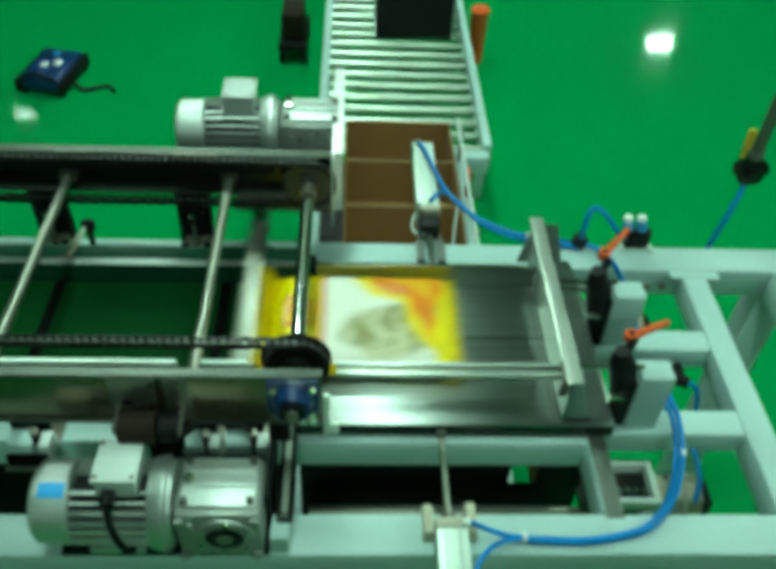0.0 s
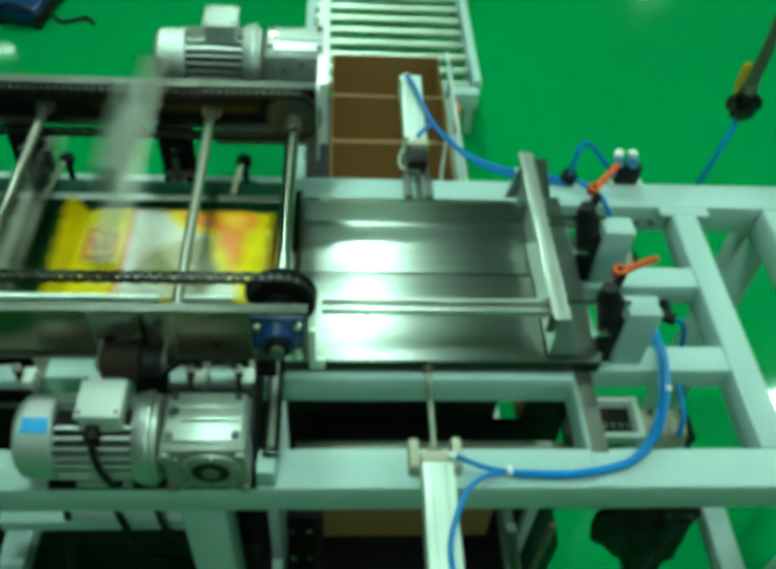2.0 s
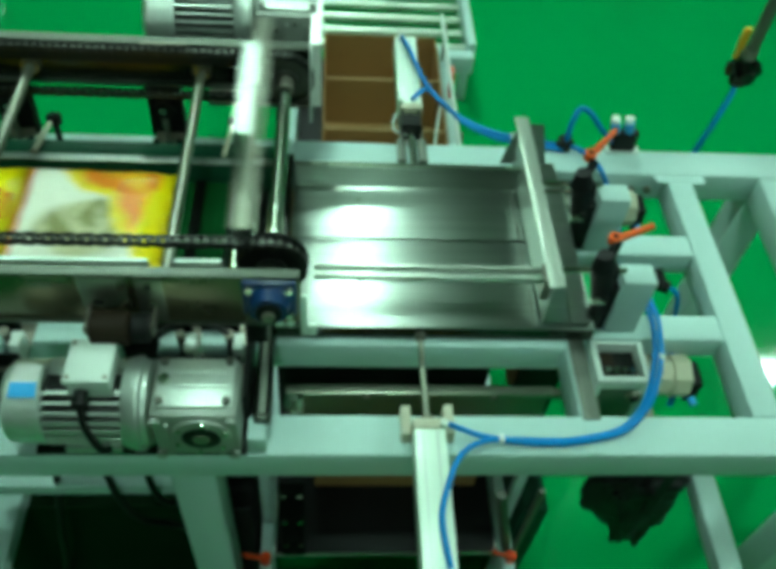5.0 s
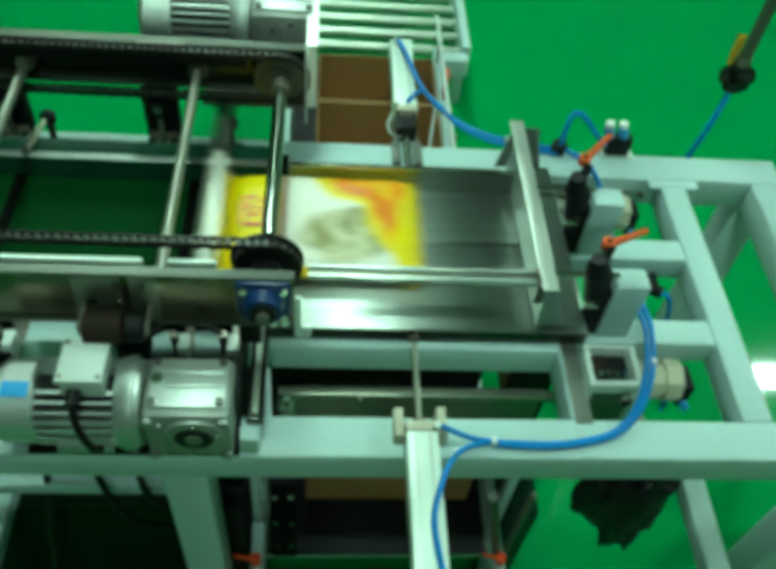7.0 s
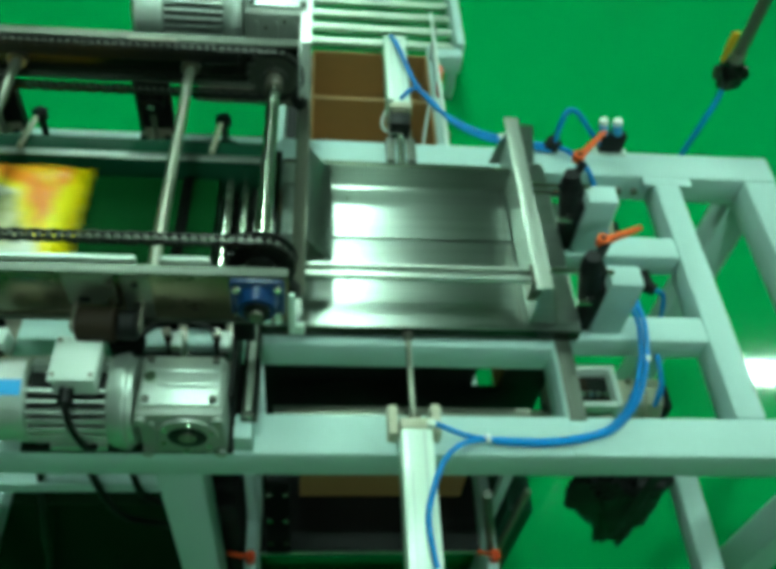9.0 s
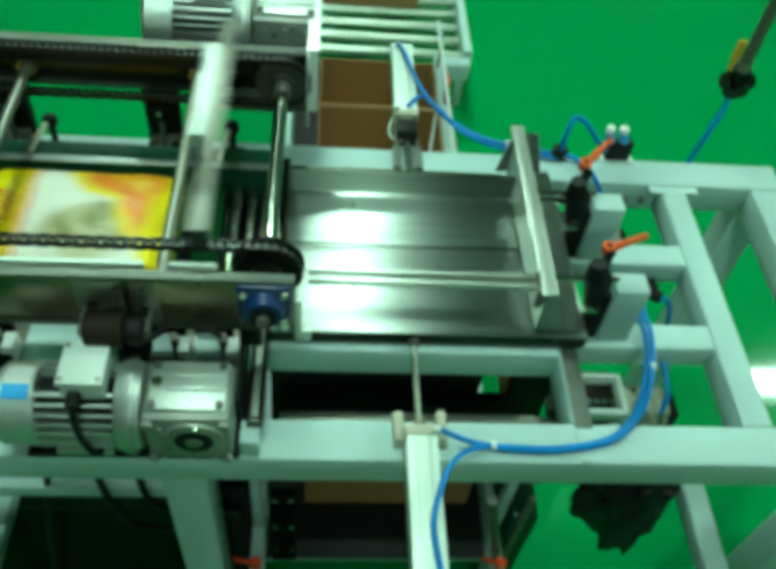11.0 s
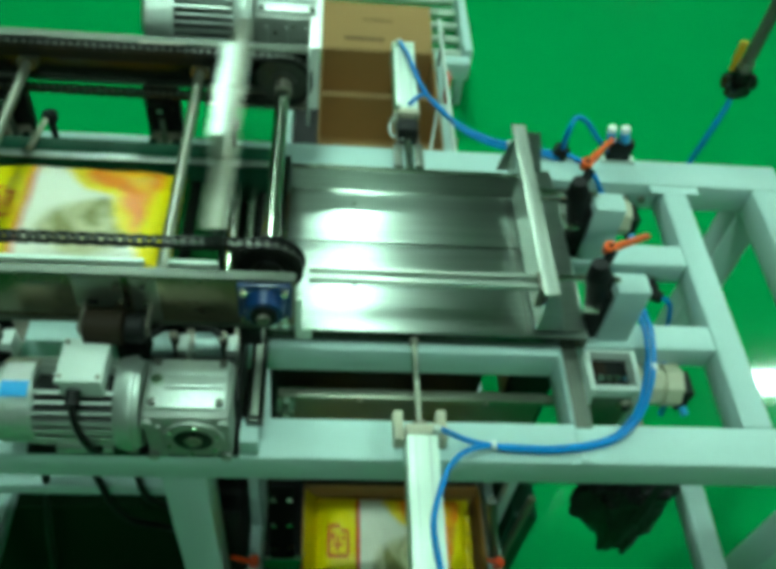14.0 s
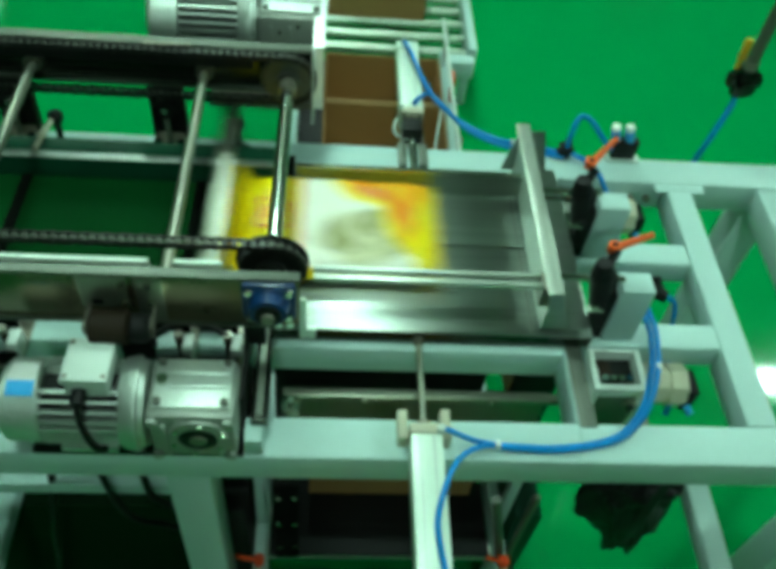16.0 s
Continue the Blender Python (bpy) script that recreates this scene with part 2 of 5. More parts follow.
def tube_mesh(points, r, seg=8, steps=8):
    """A round hose through the given points (smooth)."""
    P = [Vector(p) for p in points]
    line = []
    for i in range(len(P) - 1):
        p0, p1, p2, p3 = P[max(i - 1, 0)], P[i], P[i + 1], P[min(i + 2, len(P) - 1)]
        for k in range(steps):
            t = k / steps
            line.append(0.5 * (2 * p1 + (p2 - p0) * t + (2 * p0 - 5 * p1 + 4 * p2 - p3) * t * t + (3 * p1 - p0 - 3 * p2 + p3) * t ** 3))
    line.append(P[-1])
    bm = bmesh.new()
    rings = []
    n = Vector((0, 0, 1))
    for i, p in enumerate(line):
        d = (line[min(i + 1, len(line) - 1)] - line[max(i - 1, 0)]).normalized()
        n = n - d * n.dot(d)
        if n.length < 1e-4:
            n = d.orthogonal()
        n.normalize()
        s = d.cross(n)
        rings.append([bm.verts.new(p + r * (math.cos(2 * math.pi * k / seg) * n + math.sin(2 * math.pi * k / seg) * s)) for k in range(seg)])
    for a, b in zip(rings, rings[1:]):
        for k in range(seg):
            bm.faces.new((a[k], a[(k + 1) % seg], b[(k + 1) % seg], b[k]))
    bm.faces.new(rings[0])
    bm.faces.new(rings[-1])
    bmesh.ops.recalc_face_normals(bm, faces=bm.faces)
    return bm


# ---------------------------------------------------------------- the hall
H = 6.0
solid("floor", B(-12, 12, -9, 24, -0.1, 0), FLOOR, "glossy green epoxy workshop floor", "floor", kind="structure")
solid("wall_west", B(-12.2, -12, -9, 24, -0.1, H + 0.2), WALLM, "plain pale hall wall", "wall", kind="structure")
solid("wall_east", B(12, 12.2, -9, 24, -0.1, H + 0.2), WALLM, "plain pale hall wall", "wall", kind="structure")
solid("wall_north", B(-12, 12, 24, 24.2, -0.1, H + 0.2), WALLM, "plain pale hall wall", "wall", kind="structure")
solid("wall_south", B(-12, 12, -9.2, -9, -0.1, H + 0.2), WALLM, "plain pale hall wall", "wall", kind="structure")
solid("ceiling", B(-12, 12, -9, 24, H, H + 0.2), CEIL, "plain pale hall ceiling", "ceiling", kind="structure")


def ceiling_lamp(k=1.0, tube=TUBE):
    ob = thing("ceiling_lamp", "white rectangular hall lamp or added fill light under the ceiling", "lamp", group="hall lamps")
    part("housing", B(-0.47 * k, 0.47 * k, -0.16 * k, 0.16 * k, 0.02, 0.12, bevel=0.02), BOXW, ob)
    part("diffuser", B(-0.42 * k, 0.42 * k, -0.115 * k, 0.115 * k, 0.0, 0.018), tube, ob, "glowing white diffuser")
    for sx in (-0.4 * k, 0.4 * k):
        part("hanger", C((sx, 0, 0.12), (sx, 0, 0.3), 0.008, seg=8), DULL, ob)
    return ob


# first, third, fourth and seventh are unseen fill lamps added for balance
for lx, ly, size, tube in ((-5.7, 4.6, 0.66, TUBE_DIM), (-5.7, 12.5, 0.36, TUBE_DIM), (-0.3, -4.0, 0.8, TUBE), (-0.3, 0.9, 0.86, TUBE), (-0.62, 4.6, 1.1, TUBE), (-0.45, 8.2, 0.8, TUBE), (5.65, 0.6, 1.1, TUBE), (5.65, 5.35, 1.15, TUBE), (6.5, 15.8, 0.60, TUBE)):
    ceiling_lamp(size, tube).matrix_basis = pose(lx, ly, H - 0.3)

# ---------------------------------------------------------------- machine frame
TOP = 1.10
frame_ob = thing("machine_frame", "light grey painted welded square-tube machine frame", "machine frame")


def tube_part(name, x0, x1, y0, y1, z0, z1, parent=None):
    return part(name, B(x0, x1, y0, y1, z0, z1, bevel=0.006), PAINT, parent or frame_ob)


tube_part("front_beam", -2.0, 1.075, 0.657, 0.736, TOP - 0.08, TOP)
tube_part("rear_beam", -2.0, 1.075, 1.372, 1.455, TOP - 0.08, TOP)
tube_part("inner_beam", -2.0, 0.452, 0.882, 0.93, TOP - 0.075, TOP)
tube_part("end_beam", 0.992, 1.073, 0.737, 1.371, TOP - 0.08, TOP)
tube_part("cross_beam", 0.772, 0.830, 0.737, 1.371, TOP - 0.07, TOP - 0.001)
tube_part("stub_beam", 0.50, 0.771, 1.124, 1.183, TOP - 0.06, TOP - 0.001)
tube_part("stub_beam", 0.50, 0.771, 0.906, 0.967, TOP - 0.06, TOP - 0.001)
tube_part("short_beam", 0.450, 0.472, 0.737, 0.93, TOP - 0.075, TOP - 0.001)
for lx, ly in ((-0.27, 0.66), (0.995, 0.66), (0.995, 1.374), (-0.27, 1.374), (-1.9, 0.66), (-1.9, 1.374)):
    tube_part("leg", lx, lx + 0.08, ly, ly + 0.075, 0.03, TOP - 0.081)
    part("foot_plate", B(lx - 0.02, lx + 0.10, ly - 0.02, ly + 0.095, 0, 0.03, bevel=0.004), DULL, frame_ob)
tube_part("lower_beam", 0.852, 0.906, 0.10, 0.88, 0.595, 0.65)
tube_part("lower_beam", -0.705, -0.648, 0.10, 0.88, 0.595, 0.65)
tube_part("lower_tie", -0.705, -0.20, 0.882, 0.935, 0.595, 0.65)
tube_part("lower_tie", 0.56, 0.992, 0.882, 0.935, 0.595, 0.65)
tube_part("tie_beam", -0.66, -0.272, 0.738, 0.775, 0.775, 0.815)
for bx, by in ((0.70, 1.32), (0.74, 1.30)):
    part("bolt", C((bx, 1.371, TOP - 0.045), (bx, 1.362, TOP - 0.045), 0.009, seg=6), DULL, frame_ob)
part("weld_plate", B(0.745, 0.86, 1.345, 1.371, TOP - 0.006, TOP - 0.0005, bevel=0.002), PAINT, frame_ob)
part("joint_plate", B(0.452, 0.478, 0.660, 0.7255, TOP, TOP + 0.0025, bevel=0.001), PAINT, frame_ob)
# ---- rest of the machine comes below

# ---------------------------------------------------------------- chain pusher conveyor
YF, YR, ZC = 0.879, 1.376, 1.33          # front chain, rear chain, shaft height
SX, SR = -0.092, 0.052                   # end shaft and sprocket pitch radius
conveyor = thing("chain_conveyor", "stainless twin-chain pusher conveyor with cross shafts over a belt", "conveyor")


def side_plate(y0, y1, flange0, flange1, material, low, high):
    ob = part("side_plate", B(-2.0, -0.045, y0, y1, low, high - 0.0005, bevel=0.001), material, conveyor, "smoky stainless side plate")
    part("top_flange", B(-2.0, -0.045, flange0, flange1, high, high + 0.006, bevel=0.001), FLANGE, ob)
    part("bottom_flange", B(-2.0, -0.045, flange0, flange1, low - 0.006, low - 0.0005, bevel=0.001), FLANGE, ob)


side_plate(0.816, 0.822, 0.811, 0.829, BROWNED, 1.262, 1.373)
# rear plate: darker copy of the steel, its inner face lies in shade
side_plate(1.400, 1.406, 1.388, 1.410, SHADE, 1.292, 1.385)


def wheel(y0, y1, r, teeth, hub):
    """A sprocket on the y axis with teeth and a hub."""
    bm = bmesh.new()
    n = teeth * 4
    front, back = [], []
    for i in range(n):
        rr = r + (0.004 if i % 4 in (1, 2) else -0.004)
        a = 2 * math.pi * i / n
        front.append(bm.verts.new((rr * math.cos(a), y0, rr * math.sin(a))))
        back.append(bm.verts.new((rr * math.cos(a), y1, rr * math.sin(a))))
    for i in range(n):
        j = (i + 1) % n
        bm.faces.new((front[i], front[j], back[j], back[i]))
    bm.faces.new(front)
    bm.faces.new(back)
    bmesh.ops.recalc_face_normals(bm, faces=bm.faces)
    cyl(bm, (0, y0 - 0.010, 0), (0, y1 + 0.010, 0), hub, seg=20)
    for k in range(4):
        a = math.pi / 4 + k * math.pi / 2
        cyl(bm, (0.03 * math.cos(a), y0 - 0.004, 0.03 * math.sin(a)), (0.03 * math.cos(a), y1 + 0.004, 0.03 * math.sin(a)), 0.005, seg=8)
    return bm


end_shaft = thing("end_shaft", "polished steel drive shaft with two dark sprockets", "shaft", at=(SX, 0, ZC))
part("rod", C((0, 0.80, 0), (0, 1.44, 0), 0.0132, seg=20), SHINY, end_shaft)
part("sprocket", wheel(YF - 0.005, YF + 0.005, SR, 17, 0.024), DARK, end_shaft)
part("guard_disc", C((0, YF + 0.012, 0), (0, YF + 0.016, 0), 0.060, seg=32), BLACK, end_shaft)
part("sprocket", wheel(YR - 0.005, YR + 0.005, SR, 17, 0.024), CHAINR, end_shaft)
part("key_collar", C((0, YR - 0.045, 0), (0, YR - 0.012, 0), 0.017), DULL, end_shaft)
for rx in (-0.259, -0.592, -0.95, -1.3, -1.65):
    part("cross_rod", C((rx, 0.822, ZC), (rx, 1.400, ZC), 0.0098, seg=16), ROD, conveyor)
    for cy0, cy1 in ((0.822, 0.842), (1.380, 1.399)):
        part("collar", C((rx, cy0, ZC), (rx, cy1, ZC), 0.018, seg=16), DULL, conveyor)


def chain_mesh(yc):
    """Roller chain round the loop: rollers and pairs of link plates."""
    verts, faces = [], []
    straight = 1.74
    arc = math.pi * SR
    total = 2 * (straight + arc)
    n = int(total / 0.0145) // 2 * 2

    def at(s):
        s %= total
        if s < straight:
            return SX - straight + s, ZC - SR, 0.0
        s -= straight
        if s < arc:
            a = s / SR
            return SX + SR * math.sin(a), ZC - SR * math.cos(a), a
        s -= arc
        if s < straight:
            return SX - s, ZC + SR, math.pi
        s -= straight
        a = math.pi + s / SR
        return SX - straight + SR * math.sin(a), ZC - SR * math.cos(a), a

    def block(c, a, hx, y0, y1, hz):
        b = len(verts)
        ca, sa = math.cos(a), math.sin(a)
        for dx in (-hx, hx):
            for y in (y0, y1):
                for dz in (-hz, hz):
                    verts.append((c[0] + dx * ca - dz * sa, y, c[1] + dx * sa + dz * ca))
        for f in ((0, 1, 3, 2), (4, 6, 7, 5), (0, 4, 5, 1), (2, 3, 7, 6), (0, 2, 6, 4), (1, 5, 7, 3)):
            faces.append(tuple(b + i for i in f))

    for i in range(n):
        x, z, a = at(i * total / n)
        x2, z2, a2 = at((i + 0.5) * total / n)
        block((x, z), a, 0.0042, yc - 0.0036, yc + 0.0036, 0.0046)
        w = 0.0068 if i % 2 else 0.0088
        for s in (-1, 1):
            block((x2, z2), a2, 0.0098, yc + s * w - 0.0009, yc + s * w + 0.0009, 0.0052)
    me = bpy.data.meshes.new("roller_chain")
    me.from_pydata(verts, [], faces)
    me.materials.append(CHAIN)
    me.materials.append(CHAINR)
    for i, p in enumerate(me.polygons):
        p.material_index = 1 if (i // 6) % 3 == 0 else 0
    return me


for yc in (YF, YR):
    ch = new("roller_chain", chain_mesh(yc))
    ch.parent = conveyor
    tagged(ch, "dark oiled roller chain", kind="stuff")
for gx0, gx1 in ((-2.0, -0.278), (-0.240, -0.165)):
    part("chain_guide", B(gx0, gx1, 0.839, 0.846, 1.366, 1.379, bevel=0.001), ALU, conveyor, "white plastic guide strip")
part("chain_guide", B(-2.0, -0.16, YR - 0.006, YR + 0.006, 1.355, 1.375), BLACK, conveyor)
part("lubricating_strip", B(-0.37, -0.28, 1.380, 1.387, 1.392, 1.395), DULL, conveyor)


def flange_bearing():
    bm = B(-0.043, 0.043, -0.012, 0, -0.043, 0.043, bevel=0.006)
    cyl(bm, (0, -0.012, 0), (0, -0.034, 0), 0.034, seg=24, r2=0.029)
    return bm


bear = thing("flange_bearing", "blue enamelled square flange bearing on the plate end", "bearing", at=(SX, 0.8155, ZC))
part("housing", flange_bearing(), BEARB, bear)
part("inner_ring", C((0, -0.034, 0), (0, -0.040, 0), 0.021, seg=20), DARK, bear, "dark bearing ring")
part("shaft_end", C((0, -0.04, 0), (0, -0.048, 0), 0.0105, seg=16), DULL, bear)
for bx in (-0.031, 0.031):
    for bz in (-0.031, 0.031):
        part("bolt", C((bx, -0.012, bz), (bx, -0.021, bz), 0.007, seg=6), SHINY, bear)
part("end_plate", B(-0.0440, -0.040, 1.366, 1.68, 1.225, 1.396, bevel=0.001), BOXW, conveyor)
# the flange's white stands for lamp glare on plain steel
part("end_flange", box(B(-0.0440, -0.020, 1.390, 1.74, 1.3965, 1.400, bevel=0.001), -0.0395, -0.022, 1.390, 1.402, 1.25, 1.3963), GLARE, conveyor, "steel edge flange coloured near white for lamp glare")
part("mount_plate", B(-0.26, -0.045, 1.411, 1.63, 1.228, 1.236), DULL, conveyor)
part("stiffener", B(-0.384, -0.310, 0.812, 0.8155, 1.298, 1.370, bevel=0.001), ROD, conveyor)
part("stiffener", B(-0.298, -0.256, 0.812, 0.8155, 1.264, 1.368, bevel=0.001), ROD, conveyor)
part("slot", B(-0.366, -0.350, 0.8095, 0.8108, 1.306, 1.318), BLACK, conveyor)
for bx in (-0.316, -0.276):
    for bz in (1.315, 1.358):
        part("bolt", C((bx, 0.811, bz), (bx, 0.803, bz), 0.006, seg=6), SHINY, conveyor)


def pedestal(x):
    ob = thing("pedestal_bearing", "black pedestal bracket on a bolted steel foot", "bracket", at=(x, 1.405, TOP), group="conveyor pedestals")
    part("foot", B(-0.036, 0.034, -0.032, 0.035, 0, 0.036, bevel=0.003), CREAM, ob, "dull brownish foot block")
    bm = B(-0.03, 0.03, 0.022, 0.030, 0.0365, 0.19)
    box(bm, -0.036, -0.030, 0.006, 0.030, 0.0365, 0.19)
    box(bm, 0.030, 0.036, 0.006, 0.030, 0.0365, 0.19)
    cyl(bm, (0, 0.028, 0.12), (0, -0.012, 0.12), 0.024, seg=20)
    part("bracket", bm, BLACK, ob)
    part("spindle", C((0, -0.012, 0.128), (0, -0.024, 0.128), 0.008, seg=12), SHINY, ob)
    part("stud", C((0, -0.012, 0.036), (0, -0.012, 0.100), 0.006, seg=10), ROD, ob)
    for bx in (-0.025, 0.025):
        part("bolt", C((bx, -0.020, 0.036), (bx, -0.020, 0.046), 0.009, seg=6), SHINY, ob)
    return ob


first = pedestal(-0.350)
for x in (-0.665, -1.1, -1.5):
    copy_thing(first, pose(x, 1.405, TOP))


def sensor(x):
    ob = thing("sensor_clamp", "black knobbed sensor clamp on a short steel rod", "clamp", at=(x, 1.40, TOP), group="sensor clamps")
    part("base", B(-0.022, 0.022, -0.015, 0.02, 0, 0.012, bevel=0.002), DARK, ob)
    part("stem", C((0, 0, 0.012), (0, 0, 0.075), 0.007, seg=12), DARK, ob)
    part("knob", lathe([(0.07, 0.006), (0.075, 0.015), (0.092, 0.016), (0.098, 0.008)], "z", 12), BLACK, ob)
    part("arm", C((-0.004, -0.005, 0.086), (-0.014, -0.112, 0.092), 0.0055, seg=10), CREAM, ob)
    part("bolt", C((0.035, 0, 0), (0.035, 0, 0.008), 0.007, seg=6), DARK, ob)
    part("plate", B(0.018, 0.05, -0.01, 0.01, 0, 0.003), DULL, ob)
    return ob


s0 = sensor(-0.585)
copy_thing(s0, pose(-0.205, 1.405, TOP))

# ---------------------------------------------------------------- belt
belt = thing("belt_conveyor", "dark green belt conveyor running to the drop tray", "conveyor")
part("belt", B(-9.2, -0.205, 0.965, 1.272, 1.12, 1.138, bevel=0.006), BELT, belt)
part("belt_bed", B(-9.2, -0.205, 0.985, 1.262, 1.085, 1.119), DARK, belt)
part("side_guard", B(-9.2, -0.103, 1.276, 1.284, 1.06, 1.182, bevel=0.001), GUARD, belt)
part("guard_edge", B(-9.2, -0.103, 1.274, 1.292, 1.1825, 1.186, bevel=0.001), STEEL, belt)
part("guard_flange", B(-9.2, -0.103, 1.2845, 1.345, 1.172, 1.176, bevel=0.001), GUARD, belt)
part("side_rail", B(-9.2, -0.16, 0.936, 0.960, 1.06, 1.14, bevel=0.001), STEEL, belt)
part("end_roller", C((-0.183, 0.962, 1.126), (-0.183, 1.272, 1.126), 0.012), SHINY, belt)
part("end_roller", C((-0.150, 0.962, 1.126), (-0.150, 1.272, 1.126), 0.0095), SHINY, belt)
part("nose_plate", B(-0.137, -0.102, 0.962, 1.272, 1.100, 1.116, bevel=0.002), DARK, belt)
# dark sheet added so no bright floor shows through the belt-end gap
part("gap_backing", B(-0.204, -0.102, 0.962, 1.272, 1.078, 1.084, bevel=0.001), DARK, belt)
part("nose_rib", B(-0.128, -0.120, 0.975, 1.262, 1.1162, 1.124, bevel=0.001), FLANGE, belt)
# two thin black stripes across the belt, close to the cross rods' x
for jx in (-0.62, -0.268):
    part("belt_stripe", B(jx - 0.011, jx + 0.011, 0.965, 1.272, 1.1382, 1.1392), RUBBER, belt, "thin black stripe across the belt")
part("belt_bracket", B(-0.60, -0.57, 0.962, 1.275, 1.055, 1.084), DARK, belt)
for lx in (-2.4, -4.6, -6.8, -9.0):
    for ly in (0.94, 1.245):
        part("leg", B(lx, lx + 0.04, ly, ly + 0.04, 0, 1.0845 if ly > 1 else 1.0595, bevel=0.003), PAINT, belt)
for lx in (-0.30, -1.5):
    part("strut", B(lx, lx + 0.03, 1.286, 1.371, 1.055, 1.075), DULL, belt)
    part("strut", B(lx, lx + 0.03, 0.931, 0.9355, 1.06, 1.09), DULL, belt)


# ---------------------------------------------------------------- geared motors
def gear_motor():
    ob = thing("gear_motor", "silver finned electric motor with a cast worm gearbox", "motor", group="geared motors")
    part("fan_cover", lathe([(-0.305, 0.03), (-0.303, 0.058), (-0.295, 0.066), (-0.243, 0.068), (-0.240, 0.066)]), CAST, ob)
    part("core", lathe([(-0.2395, 0.0535), (-0.1215, 0.0535)]), DARK, ob)
    fin = None
    for k in range(26):
        a = 2 * math.pi * k / 26
        if 1.25 < a < 1.9:
            continue
        if fin is None:
            fin = part("cooling_fin", B(-0.2385, -0.1215, 0.051, 0.069, -0.0024, 0.0024), CAST, ob)
            f_ob = fin
        else:
            f_ob = new("cooling_fin", fin.data)
            f_ob.parent = ob
        f_ob.matrix_basis = Matrix.Rotation(a, 4, "X")
    part("end_shield", lathe([(-0.121, 0.055), (-0.119, 0.074), (-0.100, 0.080), (-0.092, 0.080), (-0.090, 0.072), (-0.082, 0.070), (-0.080, 0.060)], seg=32), CAST, ob)
    tb = B(-0.196, -0.132, -0.028, 0.046, 0.055, 0.098, bevel=0.004)
    box(tb, -0.199, -0.129, -0.031, 0.049, 0.094, 0.104, bevel=0.003)
    t = part("terminal_box", tb, BOXW, ob, "pale square terminal box")
    part("gland", C((-0.175, -0.03, 0.075), (-0.175, -0.052, 0.070), 0.011, seg=12), BLACK, t)
    part("cable", tube_mesh([(-0.175, -0.05, 0.070), (-0.172, -0.066, 0.045), (-0.166, -0.073, 0.010), (-0.158, -0.071, -0.030), (-0.154, -0.050, -0.066)], 0.0055), BLACK, t)
    for bx in (-0.192, -0.136):
        for by in (-0.022, 0.040):
            part("screw", C((bx, by, 0.104), (bx, by, 0.1055), 0.004, seg=8), DULL, t)
    # shade is in the body's colour; the lamp-lit cover keeps the bright casting
    gear = part("gearbox", B(-0.078, 0.058, -0.060, 0.050, -0.070, 0.054, bevel=0.010), CAST_SHADED, ob)
    part("cover", B(-0.070, 0.050, -0.046, 0.044, 0.0545, 0.061, bevel=0.003), CAST, gear)
    part("rib", B(-0.045, 0.046, -0.012, -0.004, 0.0612, 0.066, bevel=0.002), CAST, gear)
    part("rib", B(-0.062, 0.046, 0.014, 0.020, 0.0612, 0.064, bevel=0.002), CAST, gear)
    for k in range(3):
        part("rib", B(-0.055 + k * 0.040, -0.047 + k * 0.040, -0.0665, -0.0602, -0.058, 0.036, bevel=0.002), CAST_SHADED, gear)
    for bx in (-0.061, 0.041):
        for by in (-0.037, 0.035):
            part("bolt", C((bx, by, 0.061), (bx, by, 0.067), 0.007, seg=6), CHAINR, gear)
    part("breather", C((-0.058, 0.002, 0.061), (-0.058, 0.002, 0.068), 0.009, seg=12), SHINY, gear)
    part("output_flange", lathe([(-0.0602, 0.047), (-0.066, 0.046), (-0.0675, 0.036)], "y", 28), CAST_SHADED, gear)
    part("bore", lathe([(-0.0676, 0.031), (-0.0690, 0.028), (-0.0695, 0.012)], "y", 24), BLACK, gear, "dark round output bore")
    part("bore_ring", lathe([(-0.0697, 0.014), (-0.0712, 0.013), (-0.0714, 0.008)], "y", 18), DULL, gear)
    for cx in (-0.068, 0.048):
        for cz in (-0.058, 0.042):
            part("lug", C((cx, -0.0601, cz), (cx, -0.068, cz), 0.009, seg=12), CAST_SHADED, gear)
    for k in range(6):
        a = math.pi / 3 * k + 0.4
        part("bolt", C((0.041 * math.cos(a), -0.066, 0.041 * math.sin(a)), (0.041 * math.cos(a), -0.071, 0.041 * math.sin(a)), 0.004, seg=6), SHINY, gear)
    part("foot", B(-0.225, -0.135, -0.055, 0.055, -0.073, -0.058, bevel=0.003), CAST, ob)
    return ob, gear


motor_front, gear_front = gear_motor()
motor_front.matrix_basis = pose(-0.195, 0.708, 1.186)
motor_rear = copy_thing(motor_front, pose(-0.082, 1.545, 1.346))
for o in list(motor_rear.children_recursive):
    if o.name.split(".")[0] in ("cable", "gland", "output_flange", "bore", "bore_ring", "lug"):
        bpy.data.objects.remove(o)
part("base_plate", B(-0.275, 0.065, -0.052, 0.085, -0.085, -0.0735, bevel=0.002), DARK, motor_front)
# printed sticker on the fan cover of the front motor
lab = bmesh.new()
